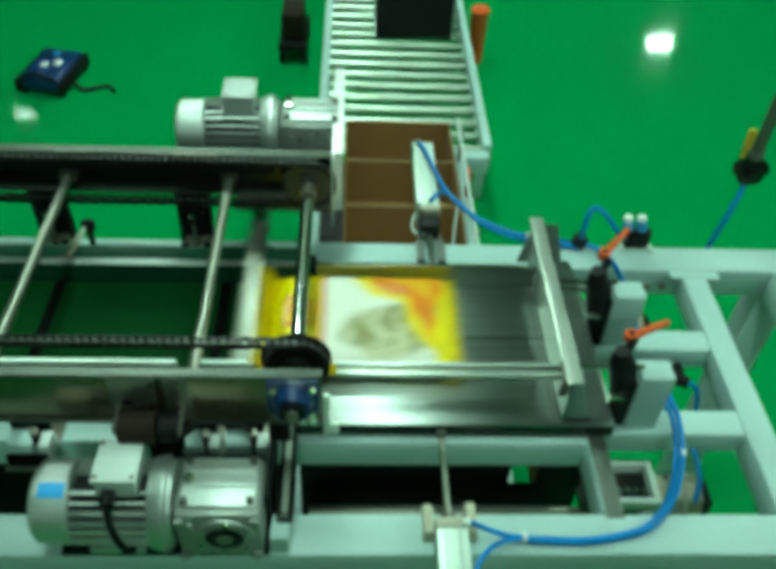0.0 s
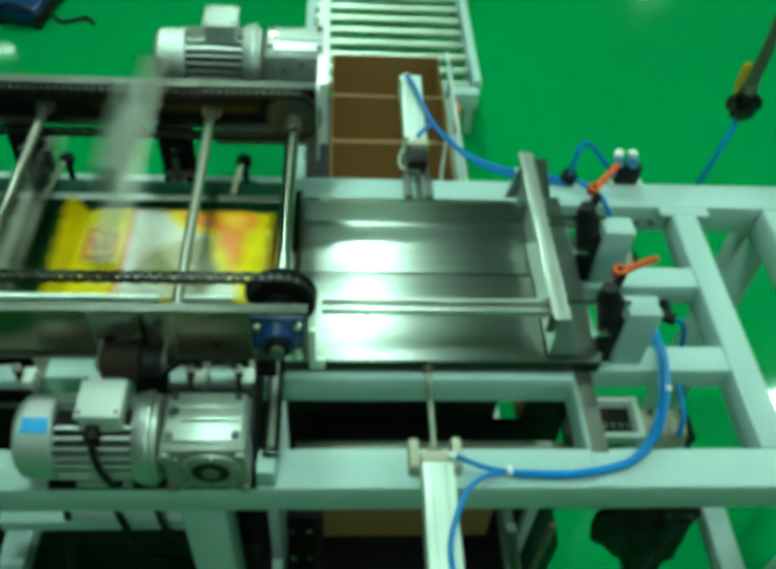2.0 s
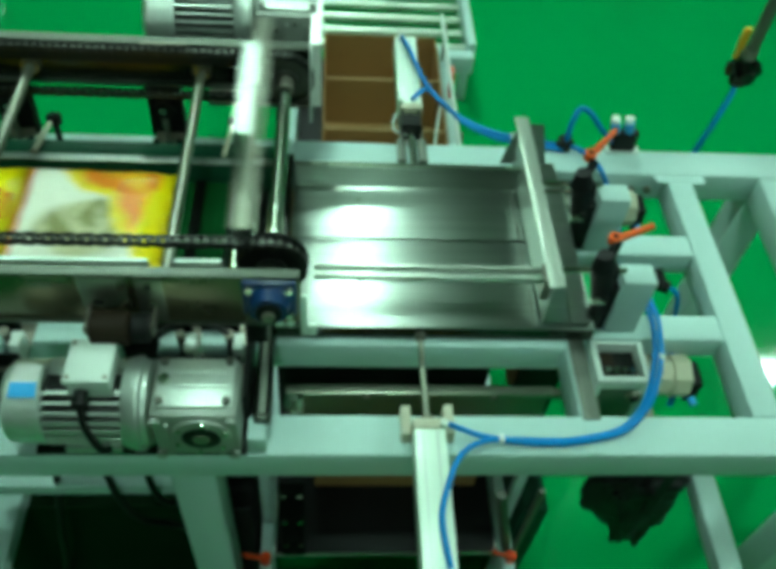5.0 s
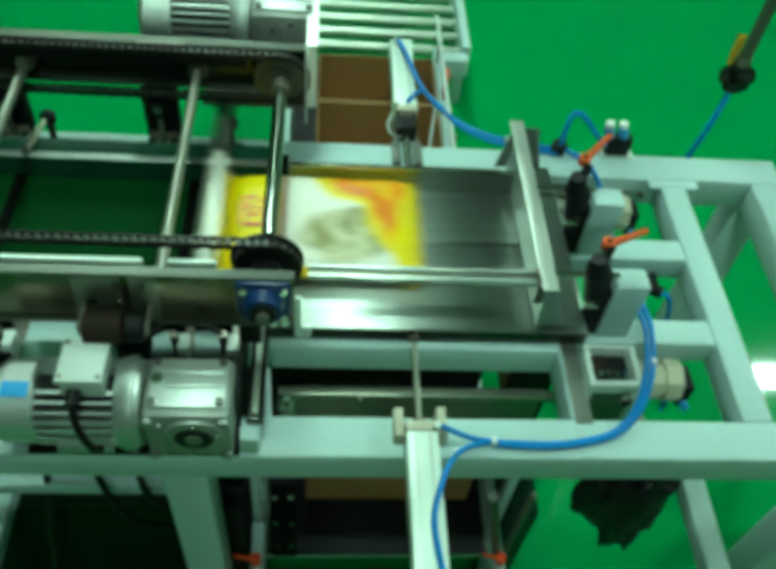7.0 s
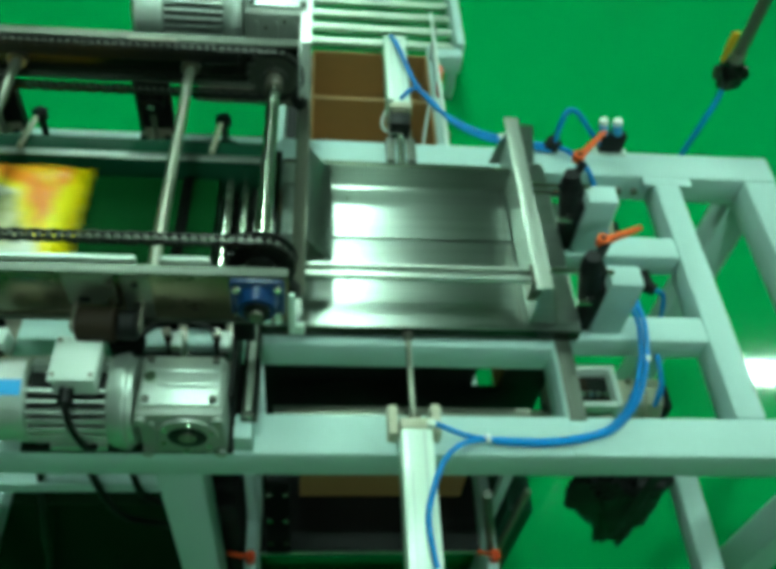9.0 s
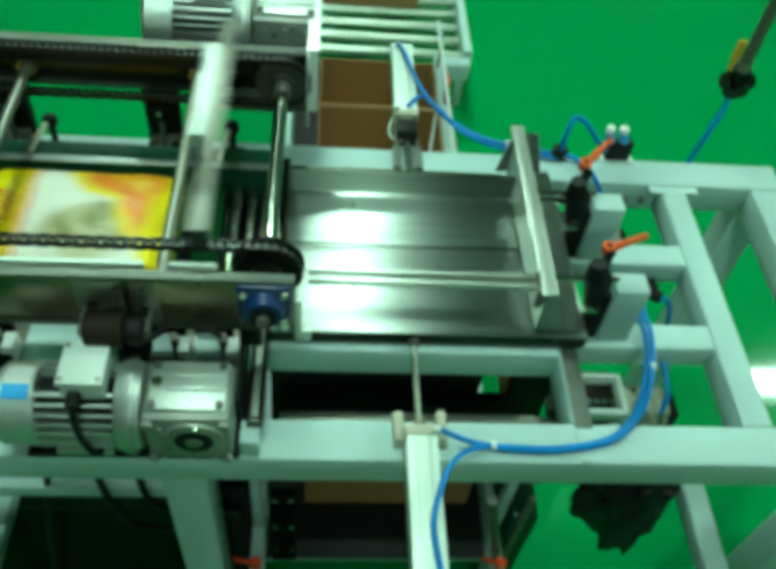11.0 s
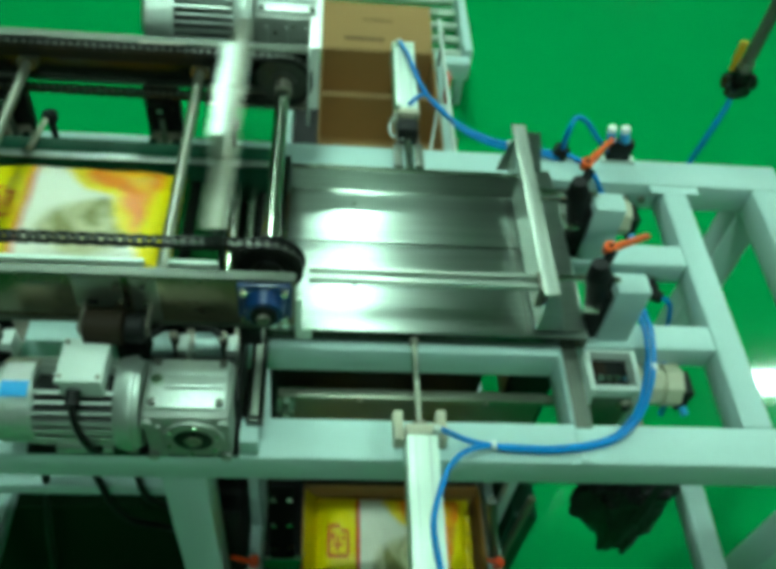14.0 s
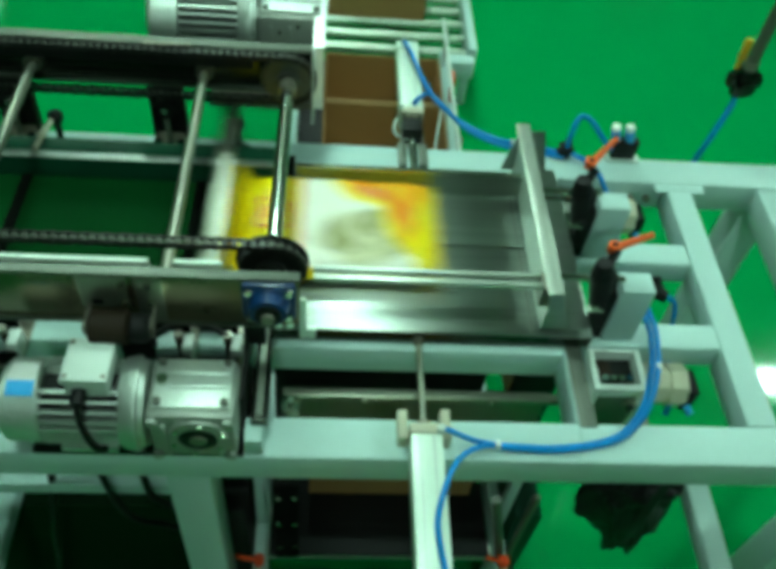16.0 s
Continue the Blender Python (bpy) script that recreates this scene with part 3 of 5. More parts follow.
for k, (a0, a1) in enumerate(((66, 97), (97, 118))):
    for i in range(6):
        q0, q1 = radians(a0 + (a1 - a0) * i / 6), radians(a0 + (a1 - a0) * (i + 1) / 6)
        vs = [lab.verts.new((x, -0.0686 * -math.cos(q), 0.0686 * math.sin(q))) for x, q in ((-0.287, q0), (-0.246, q0), (-0.246, q1), (-0.287, q1))]
        f = lab.faces.new(vs)
        f.material_index = k
bmesh.ops.recalc_face_normals(lab, faces=lab.faces)
part("sticker", lab, [STICKW, STICKB], motor_front, "white and blue printed sticker")

# ---------------------------------------------------------------- drop tray: gates, guides, stop
GATE_Z = 1.140


def gate(name, y0, y1, front):
    ob = thing(name, "sliding brushed stainless gate plate of the drop tray", "gate plate", group="drop gates")
    x0 = -0.128 if front else -0.074
    bm = B(x0, 0.500, y0, y1, GATE_Z - 0.004, GATE_Z, bevel=0.0008)
    part("plate", bm, STEEL, ob)
    e0, e1 = (y0, y0 + 0.003) if front else (y1 - 0.003, y1)
    # the shade under the gate edge is put into the lip's colour
    part("lip", B(x0, 0.500, e0, e1, GATE_Z - 0.034, GATE_Z - 0.0042), SHADE, ob, "folded lip, coloured dark for shade")
    for lx in (0.385, 0.43):
        part("fold_line", B(lx, lx + 0.0016, y0 + 0.004, y1 - 0.002, GATE_Z, GATE_Z + 0.0008), DULL, ob)
    rx = 0.172 if front else 0.186
    if front:
        part("piston_rod", C((rx, y0 + 0.002, 1.119), (rx, 0.60 + 0.07, 1.119), 0.0058, seg=14), ROD, ob)
    else:
        part("piston_rod", C((rx, y1 - 0.002, 1.119), (rx, 1.575, 1.119), 0.0092, seg=16), SHINY, ob)
    part("rod_nut", C((rx, (y0 - 0.012) if front else y1, 1.119), (rx, y0 if front else y1 + 0.012, 1.119), 0.010, seg=6), DULL, ob)
    for bx in (0.06, 0.44):
        part("rivet", C((bx, (y0 + y1) / 2, GATE_Z), (bx, (y0 + y1) / 2, GATE_Z + 0.0015), 0.004, seg=8), SHINY, ob)
    return ob


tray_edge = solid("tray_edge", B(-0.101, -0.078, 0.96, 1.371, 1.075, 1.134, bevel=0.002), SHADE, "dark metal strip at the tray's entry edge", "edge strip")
gate_front = gate("drop_gate", 0.897, 1.113, True)
gate_rear = gate("drop_gate", 1.117, 1.333, False)

stop = thing("bag_stop", "adjustable stainless end stop with guide bars over the tray", "end stop")
part("stop_sheet", B(0.398, 0.401, 0.905, 1.345, 1.147, 1.264), STEEL, stop)
part("top_flange", B(0.384, 0.413, 0.893, 1.352, 1.265, 1.269, bevel=0.0008), PALE, stop)


def gusset(x0, x1, y, z0, z1, top, t=0.003):
    bm = bmesh.new()
    a = [bm.verts.new(c) for c in ((x0, y, z0), (x1, y, z0), (x0 + top, y, z1), (x0, y, z1))]
    b = [bm.verts.new((v.co.x, y + t, v.co.z)) for v in a]
    bm.faces.new(a)
    bm.faces.new(b[::-1])
    for i in range(4):
        j = (i + 1) % 4
        bm.faces.new((a[i], b[i], b[j], a[j]))
    bmesh.ops.recalc_face_normals(bm, faces=bm.faces)
    return bm


part("gusset", gusset(0.4015, 0.452, 0.905, 1.147, 1.262, 0.012), STEEL, stop)
part("gusset", gusset(0.4015, 0.474, 1.342, 1.147, 1.256, 0.046), STEEL, stop)
part("gusset", gusset(0.3975, 0.372, 1.342, 1.147, 1.236, -0.006), STEEL, stop)
part("base_strip", B(0.402, 0.492, 0.905, 1.345, 1.1465, 1.1495), STEEL, stop)
for gy0, gy1 in ((0.946, 0.955), (0.924, 0.934)):
    part("guide_bar", B(-0.026, 0.383, gy0, gy1, 1.240, 1.252, bevel=0.0015), PALE, stop)
part("guide_web", B(-0.026, 0.383, 0.9345, 0.9455, 1.236, 1.240), STEEL, stop)
part("guide_tab", B(0.3832, 0.3975, 0.918, 0.960, 1.20, 1.252), DULL, stop)
for ry in (1.166, 0.944):
    part("guide_rod", C((0.4135, ry, 1.255), (0.535, ry, 1.255), 0.0055, seg=12), SHINY, stop)
wall_y = 1.257
part("rear_guide", B(-0.072, 0.397, wall_y, wall_y + 0.003, 1.147, 1.204), STEEL, stop)
part("rear_guide_edge", B(-0.072, 0.397, wall_y - 0.001, wall_y + 0.010, 1.2042, 1.2072), SHINY, stop)
part("guide_rod", C((0.4015, 1.203, 1.200), (0.494, 1.203, 1.200), 0.005, seg=12), SHINY, stop)


def clamp_post(y, lever):
    ob = thing("clamp_post", "grey square post with a black slotted clamp and orange lever", "post", at=(0.557, y, TOP), group="clamp posts")
    part("post", B(-0.028, 0.035, -0.024, 0.024, 0, 0.15, bevel=0.004), PAINT, ob)
    bm = C((-0.066, 0, 0.170), (-0.036, 0.0, 0.02), 0.023, seg=16, r2=0.018)
    cyl(bm, (-0.036, 0, 0.02), (-0.026, 0.0, -0.05), 0.018, seg=16, r2=0.010)
    cyl(bm, (-0.072, 0, 0.200), (-0.066, 0, 0.170), 0.015, seg=16, r2=0.023)
    cyl(bm, (-0.040, 0, 0.155), (-0.082, 0, 0.155), 0.016, seg=14)
    box(bm, -0.046, -0.0285, -0.02, 0.02, 0.03, 0.13, bevel=0.003)
    part("clamp_body", bm, BLACK, ob, "black slotted clamp")
    for sy in (-0.024, 0.050):
        part("stud", C((-0.052, sy, 0.100), (-0.078, sy, 0.100), 0.0075, seg=10), SHINY, ob)
    part("jaw", B(-0.062, -0.047, -0.030, 0.056, 0.088, 0.112, bevel=0.002), DARK, ob)
    part("spindle", C((-0.060, 0.005, 0.192), (-0.048, 0.022, 0.212), 0.009, seg=12), DARK, ob)
    (x0, y0), (x1, y1) = lever
    a, b = Vector((x0 - 0.557, y0 - y, 0.208)), Vector((x1 - 0.557, y1 - y, 0.216))
    d = (b - a).normalized()
    lv = C(a - d * 0.005, b, 0.0085, seg=12, r2=0.0055)
    cyl(lv, a - Vector((0, 0, 0.006)), a + Vector((0, 0, 0.010)), 0.012, seg=14)
    bmesh.ops.create_icosphere(lv, subdivisions=2, radius=0.0062, matrix=Matrix.Translation(b))
    l_ob = part("lever", lv, ORANGE, ob, "orange clamping lever")
    part("screw_cap", C(a + Vector((0, 0, 0.010)), a + Vector((0, 0, 0.012)), 0.005, seg=10), BLACK, l_ob)
    return ob


clamp_post(1.153, ((0.503, 1.190), (0.566, 1.260)))
clamp_post(0.943, ((0.504, 0.970), (0.576, 0.998)))


# ---------------------------------------------------------------- air cylinders
def air_cylinder(label):
    """Square profile cylinder along -y from its rod end at the origin."""
    ob = thing("air_cylinder", label, "air cylinder", group="gate cylinders")
    L_ = 0.285
    bm = B(-0.027, 0.027, -L_ + 0.02, -0.02, -0.025, 0.025, bevel=0.003)
    part("barrel", bm, ALU, ob)
    for gx in (-0.012, 0.012):
        part("groove", B(gx - 0.002, gx + 0.002, -L_ + 0.025, -0.025, 0.0252, 0.0258), BOXW, ob)
    part("end_cap", B(-0.028, 0.028, -0.0198, 0, -0.026, 0.026, bevel=0.003), CREAM, ob)
    part("end_cap", B(-0.028, 0.028, -L_, -L_ + 0.0198, -0.026, 0.026, bevel=0.003), ALU, ob)
    part("rod_gland", C((0, 0, 0), (0, 0.014, 0), 0.013, seg=16), DULL, ob)
    for fy, fx in ((-0.015, 0.024), (-L_ + 0.015, 0.012)):
        part("fitting", C((fx, fy, 0.026), (fx, fy, 0.038), 0.007, seg=10), CAST, ob)
    for sx in (-0.019, 0.019):
        for sz in (-0.017, 0.017):
            part("screw", C((sx, 0, sz), (sx, 0.003, sz), 0.0045, seg=8), SHINY, ob)
    return ob


cyl_front = air_cylinder("white profile air cylinder clamped across the front beam")
cyl_front.matrix_basis = pose(0.172, 0.700, 1.127)
part("mount_bracket", B(-0.045, -0.0285, -0.02, 0.036, -0.026, 0.006, bevel=0.002), CREAM, cyl_front)
part("mount_bracket", B(0.0285, 0.045, -0.02, 0.036, -0.026, 0.010, bevel=0.002), CREAM, cyl_front)
cyl_rear = copy_thing(air_cylinder_base := air_cylinder("white profile air cylinder behind the rear beam"), pose(0.186, 1.528, 1.119, 0, 0, 180))
for o in list(air_cylinder_base.children_recursive):
    bpy.data.objects.remove(o)
bpy.data.objects.remove(air_cylinder_base)
part("gland_block", B(-0.024, 0.024, 0.0145, 0.058, -0.022, 0.022, bevel=0.003), DARK, cyl_rear, "dark rod gland block")
for bx0, bx1 in ((-0.034, -0.014), (0.014, 0.034)):
    part("mount_ear", B(bx0, bx1, 0.076, 0.150, -0.0185, -0.002, bevel=0.002), FLANGE, cyl_rear)
    part("tie_rod", C(((bx0 + bx1) / 2, 0, -0.006), ((bx0 + bx1) / 2, 0.076, -0.006), 0.004, seg=8), DULL, cyl_rear)
part("mount_strip", B(-0.034, 0.034, 0.070, 0.0758, -0.018, -0.011, bevel=0.001), BOXW, cyl_rear)
part("lead", tube_mesh([(0.020, -0.06, -0.02), (0.036, -0.02, -0.03), (0.034, 0.03, -0.02), (0.012, 0.06, -0.005)], 0.003), BOXW, cyl_rear, "thin white sensor lead")
part("lead", tube_mesh([(-0.10, -0.19, -0.10), (-0.085, -0.10, -0.16), (-0.075, -0.02, -0.20)], 0.003), BOXW, cyl_rear, "thin white sensor lead")

# ---------------------------------------------------------------- small machine fittings
drive = thing("drive_guard", "dark steel chain drive plates beside the gearbox", "drive guard")
part("dark_plate", B(-0.1365, -0.1300, 0.705, 0.895, 1.101, 1.205, bevel=0.002), DARK, drive)
part("steel_bar", B(-0.120, -0.092, 0.690, 0.880, 1.146, 1.164, bevel=0.002), SHADE, drive)
part("bar_strip", B(-0.112, -0.100, 0.700, 0.876, 1.1642, 1.167, bevel=0.001), FLANGE, drive)
part("bearing_stand", B(-0.1365, -0.100, 0.812, 0.832, 1.2055, 1.2558, bevel=0.002), DARK, drive)
part("stub", B(-0.129, -0.098, 0.662, 0.704, 1.101, 1.1458, bevel=0.003), PAINT, drive)
for bx in (-0.078, -0.060):
    part("bolt", C((bx, 0.8158, 1.272), (bx, 0.804, 1.272), 0.007, seg=6), SHINY, drive)
part("flight_catch", B(-0.0445, -0.034, 0.812, 0.820, 1.225, 1.330, bevel=0.002), ALU, drive, "white catch strip")
part("catch_tab", B(-0.0338, -0.018, 0.812, 0.8205, 1.225, 1.252, bevel=0.002), ALU, drive)


def valve_block(x):
    ob = thing("valve_block", "grey air valve block with black plugs and brass fitting", "valve", at=(x, 0.848, TOP + 0.004), group="valve blocks")
    part("shelf", B(-0.040, 0.040, -0.03, 0.075, -0.004, 0), DULL, ob)
    part("block", B(-0.033, 0.012, -0.012, 0.028, 0, 0.048, bevel=0.003), PAINT, ob)
    part("block", B(0.020, 0.040, -0.012, 0.024, 0, 0.046, bevel=0.002), BOXW, ob)
    part("cover", B(-0.036, 0.030, 0.0285, 0.042, 0.030, 0.066, bevel=0.003), RUBBER, ob)
    part("skirt", B(-0.036, 0.036, -0.022, -0.0125, 0, 0.028, bevel=0.002), RUBBER, ob)
    part("fitting", C((0.016, 0.006, 0.0), (0.016, 0.006, 0.062), 0.007, seg=10), BROWNM, ob)
    part("cap", C((0.016, 0.006, 0.062), (0.016, 0.006, 0.070), 0.009, seg=8), DULL, ob)
    return ob


vb = valve_block(-0.272)
copy_thing(vb, pose(-0.188, 0.848, TOP + 0.004))
copy_thing(vb, pose(-0.570, 0.848, TOP + 0.004))
solid("valve_lead", tube_mesh([(-0.30, 0.85, 1.165), (-0.26, 0.868, 1.182), (-0.20, 0.864, 1.182), (-0.165, 0.85, 1.165)], 0.006), BLACK, "black lead looped between two valve blocks", "cable")
idler = thing("idler_roller", "dark brown stepped idler roller on a stub axle", "roller", at=(-0.334, 0.774, 1.296))
part("roller", lathe([(-0.032, 0.022), (-0.029, 0.028), (0.026, 0.028), (0.030, 0.022)], "x", 24), BROWNM, idler)
part("hub", lathe([(0.0305, 0.020), (0.034, 0.024), (0.056, 0.024), (0.060, 0.020)], "x", 24), BLACK, idler)
part("drag_block", B(0.012, 0.062, -0.020, 0.018, -0.066, -0.025, bevel=0.006), RUBBER, idler)
part("axle", C((-0.042, 0, 0), (0.066, 0, 0), 0.009, seg=12), DULL, idler)
for sx in (-0.0405, 0.0615):
    part("bracket", B(sx, sx + 0.004, -0.010, 0.0378, -0.010, 0.012), DULL, idler)

solid("cross_strap", B(0.456, 0.487, 0.726, 0.905, TOP + 0.0005, TOP + 0.005, bevel=0.001), FLANGE, "dull steel strap lying across the front beam", "strap")

# twin solenoid valve on the rear beam
sol = thing("solenoid_valve", "black twin solenoid valve with blue rings on the rear beam", "valve", at=(0.678, 1.448, TOP))
part("base", B(-0.035, 0.045, -0.012, 0.012, 0, 0.008, bevel=0.002), BOXW, sol)
part("body", B(-0.026, 0.030, -0.011, 0.011, 0.008, 0.062, bevel=0.004), BLACK, sol)
for sx in (-0.026, 0.006):
    head = part("coil", C((sx, 0, 0.060), (sx - 0.007, 0, 0.087), 0.0112, seg=16), STICKB, sol, "light blue ring")
    part("cap", C((sx - 0.007, 0, 0.087), (sx - 0.009, 0, 0.098), 0.0100, seg=16), STICKW, head, "white cap")
tee_m = C((0.524, 1.447, 1.113), (0.564, 1.456, 1.113), 0.0105, seg=12)
box(tee_m, 0.530, 0.556, 1.436, 1.466, 1.1003, 1.132, bevel=0.004)
cyl(tee_m, (0.546, 1.450, 1.130), (0.547, 1.452, 1.142), 0.009, seg=12)
solid("hose_tee", tee_m, BLACK, "black push-in hose tee on the rear beam", "fitting")
plug_m = C((0.690, 1.096, 1.045), (0.722, 1.078, 1.045), 0.014, seg=12)
box(plug_m, 0.696, 0.716, 1.080, 1.1235, 1.032, 1.060, bevel=0.004)
solid("hose_plug", plug_m, BLACK, "black push-in plug on the stub beam", "fitting")


def hose(points, r, label):
    return solid("air_hose", tube_mesh(points, r * 0.9), BLUE, label, "hose", group="air hoses")


hose([(0.176, 1.795, 1.155), (0.19, 1.72, 1.17), (0.228, 1.592, 1.158), (0.295, 1.537, 1.122), (0.386, 1.486, 1.112), (0.489, 1.461, 1.111), (0.544, 1.446, 1.114)], 0.006, "bright blue air hose from the rear cylinder")
hose([(0.190, 1.556, 1.148), (0.226, 1.590, 1.152), (0.271, 1.573, 1.125), (0.31, 1.516, 1.118), (0.389, 1.470, 1.110), (0.492, 1.446, 1.110), (0.54, 1.438, 1.108)], 0.0055, "bright blue air hose from the rear cylinder")
hose([(0.545, 1.446, 1.120), (0.547, 1.450, 1.18), (0.563, 1.470, 1.202), (0.585, 1.462, 1.20), (0.622, 1.451, 1.16), (0.655, 1.447, 1.128)], 0.0064, "bright blue hose looped up to the solenoid valve")
hose([(0.560, 1.448, 1.112), (0.592, 1.421, 1.112), (0.614, 1.380, 1.110), (0.640, 1.350, 1.07), (0.650, 1.267, 1.05), (0.645, 1.190, 1.02), (0.655, 1.10, 1.00), (0.650, 1.03, 1.05), (0.625, 0.985, 1.13), (0.618, 0.95, 1.15)], 0.0066, "bright blue hose passing behind the clamp posts")
hose([(0.618, 0.95, 1.15), (0.616, 0.902, 1.160), (0.602, 0.824, 1.160), (0.582, 0.763, 1.140), (0.556, 0.726, 1.122), (0.508, 0.695, 1.110), (0.417, 0.677, 1.109), (0.330, 0.678, 1.109), (0.291, 0.681, 1.115), (0.251, 0.685, 1.125), (0.200, 0.687, 1.158)], 0.0058, "bright blue hose curving along the front beam")
hose([(0.608, 0.95, 1.145), (0.608, 0.900, 1.152), (0.593, 0.826, 1.152), (0.574, 0.767, 1.131), (0.549, 0.731, 1.113), (0.506, 0.701, 1.107), (0.417, 0.683, 1.107), (0.330, 0.683, 1.108), (0.295, 0.681, 1.113), (0.252, 0.662, 1.132), (0.212, 0.614, 1.170), (0.186, 0.553, 1.182), (0.176, 0.505, 1.180), (0.186, 0.44, 1.164)], 0.0055, "bright blue hose branching to the front cylinder")
hose([(0.676, 0.929, 1.06), (0.684, 0.889, 1.04), (0.690, 0.855, 1.01), (0.680, 0.83, 0.98)], 0.006, "bright blue hose to the lifting cylinder")
hose([(0.722, 1.078, 1.045), (0.738, 1.070, 1.040), (0.746, 1.058, 1.01), (0.748, 1.045, 0.96), (0.735, 1.05, 0.91)], 0.006, "bright blue hose hanging under the stub beam")
for c in ((0.300, 0.682, 1.113), (0.602, 0.822, 1.158), (0.424, 1.474, 1.112)):
    solid("cable_tie", C((c[0] - 0.004, c[1], c[2]), (c[0] + 0.004, c[1], c[2]), 0.0085, seg=12), STICKW, "white cable tie round the blue hoses", "cable tie", group="cable ties")

# ---------------------------------------------------------------- hanging air drop
drop = thing("air_drop", "galvanised air pipe hanging from the ceiling with valve", "air pipe", at=(0.957, 1.575, 1.25))
part("pipe", C((0, 0, 0.03), (0.0, 0, H - 1.25), 0.0135, seg=14), PIPE, drop)
vm = C((0, 0, 0.035), (0, 0, -0.035), 0.021, seg=12)
cyl(vm, (-0.035, 0, 0.0), (0.04, 0, 0.0), 0.016, seg=10)
cyl(vm, (0, -0.04, 0.0), (0, 0.03, 0.0), 0.018, seg=8)
for k in range(7):
    a = k * 0.9
    box(vm, 0.030 * math.cos(a) - 0.008, 0.030 * math.cos(a) + 0.008, 0.022 * math.sin(a) - 0.008, 0.022 * math.sin(a) + 0.008, -0.026 + 0.007 * k, -0.010 + 0.007 * k, bevel=0.003)
part("ball_valve", vm, SHADE, drop, "dark ball valve with fittings")
hl = C((-0.028, 0.004, 0.03), (-0.022, 0.010, 0.098), 0.0055, seg=10)
box(hl, -0.034, -0.016, 0.002, 0.012, 0.05, 0.105, bevel=0.003)
part("handle", hl, YELLOW, drop, "yellow valve handle")
part("coupling", C((0, 0, 0.035), (0, 0, 0.055), 0.018, seg=8), DULL, drop)
hose([(0.955, 1.572, 1.216), (0.946, 1.553, 1.195), (0.918, 1.520, 1.15), (0.905, 1.516, 1.08), (0.897, 1.530, 0.98), (0.88, 1.60, 0.86)], 0.0068, "bright blue hose hanging from the ceiling air pipe")

# ---------------------------------------------------------------- chute under the tray
chute = thing("drop_chute", "stainless drop chute hanging under the gate plates", "chute")
part("rear_panel", B(-0.02, 0.465, 1.306, 1.309, 0.66, 1.130), STEEL, chute)
part("side_panel", B(-0.024, -0.021, 0.945, 1.309, 0.66, 1.130), STEEL, chute)
part("side_panel", B(0.445, 0.448, 0.945, 1.309, 0.66, 1.130), STEEL, chute)
# dark sheets added to keep the space under the beam black around a window
for n_, y_, xa, xb, za, zb in (("front_panel", 0.942, -0.021, 0.445, 0.56, 1.130), ("dark_filler", 0.9315, -0.10, 0.49, 0.50, 1.02)):
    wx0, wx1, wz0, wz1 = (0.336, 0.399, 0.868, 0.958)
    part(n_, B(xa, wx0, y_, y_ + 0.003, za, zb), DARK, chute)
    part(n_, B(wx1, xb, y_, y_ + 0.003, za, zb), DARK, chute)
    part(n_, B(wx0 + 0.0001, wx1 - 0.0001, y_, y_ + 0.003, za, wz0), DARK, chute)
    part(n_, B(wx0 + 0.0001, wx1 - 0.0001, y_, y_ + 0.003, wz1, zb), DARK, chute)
part("hanger", B(-0.020, 0.449, 1.310, 1.371, 1.02, 1.03), DULL, chute)
part("hanger", B(-0.020, 0.449, 0.931, 0.9415, 1.03, 1.06), DULL, chute)

funnel = thing("lifting_funnel", "steel funnel frame that lifts off the carton", "funnel")
part("front_bar", B(-0.080, 0.452, 0.852, 0.874, 0.966, 0.980, bevel=0.002), ROD, funnel)
part("front_skirt", B(-0.080, 0.452, 0.874, 0.878, 0.82, 0.966), DULL, funnel)
HX0, HX1, HY0, HY1 = 0.504, 0.607, 0.815, 0.912
hd = B(HX0, HX0 + 0.012, HY0, HY1, 0.955, 1.090, bevel=0.002)
box(hd, HX1 - 0.012, HX1, HY0, HY1, 0.955, 1.090, bevel=0.002)
box(hd, HX0 + 0.0122, HX1 - 0.0122, HY0, HY0 + 0.012, 1.062, 1.090, bevel=0.002)
box(hd, HX0 + 0.0122, HX1 - 0.0122, HY1 - 0.012, HY1, 0.955, 1.090, bevel=0.002)
part("head_frame", hd, BOXW, funnel, "pale square head frame")
face = part("head_face", B(HX0 + 0.0122, HX1 - 0.0122, HY0 + 0.003, HY0 + 0.012, 0.955, 1.0615, bevel=0.001), FLANGE, funnel)
part("port", lathe([(HY0 + 0.0029, 0.017), (HY0 - 0.004, 0.015), (HY0 - 0.005, 0.010)], "y", 18), DULL, face).matrix_basis = T(0.586, 0, 1.036)
part("port_plug", lathe([(HY0 - 0.0052, 0.009), (HY0 - 0.009, 0.008)], "y", 12), BLACK, face).matrix_basis = T(0.586, 0, 1.036)
part("head_core", B(HX0 + 0.0125, HX1 - 0.0125, HY0 + 0.0125, HY1 - 0.0125, 1.040, 1.064), DARK, funnel)
part("head_block", B(HX0 + 0.020, HX0 + 0.045, HY0 + 0.040, HY1 - 0.020, 1.0642, 1.074, bevel=0.002), BROWNM, funnel)
part("tie_arm", B(0.4525, HX0, 0.855, 0.871, 0.962, 0.978), DULL, funnel)
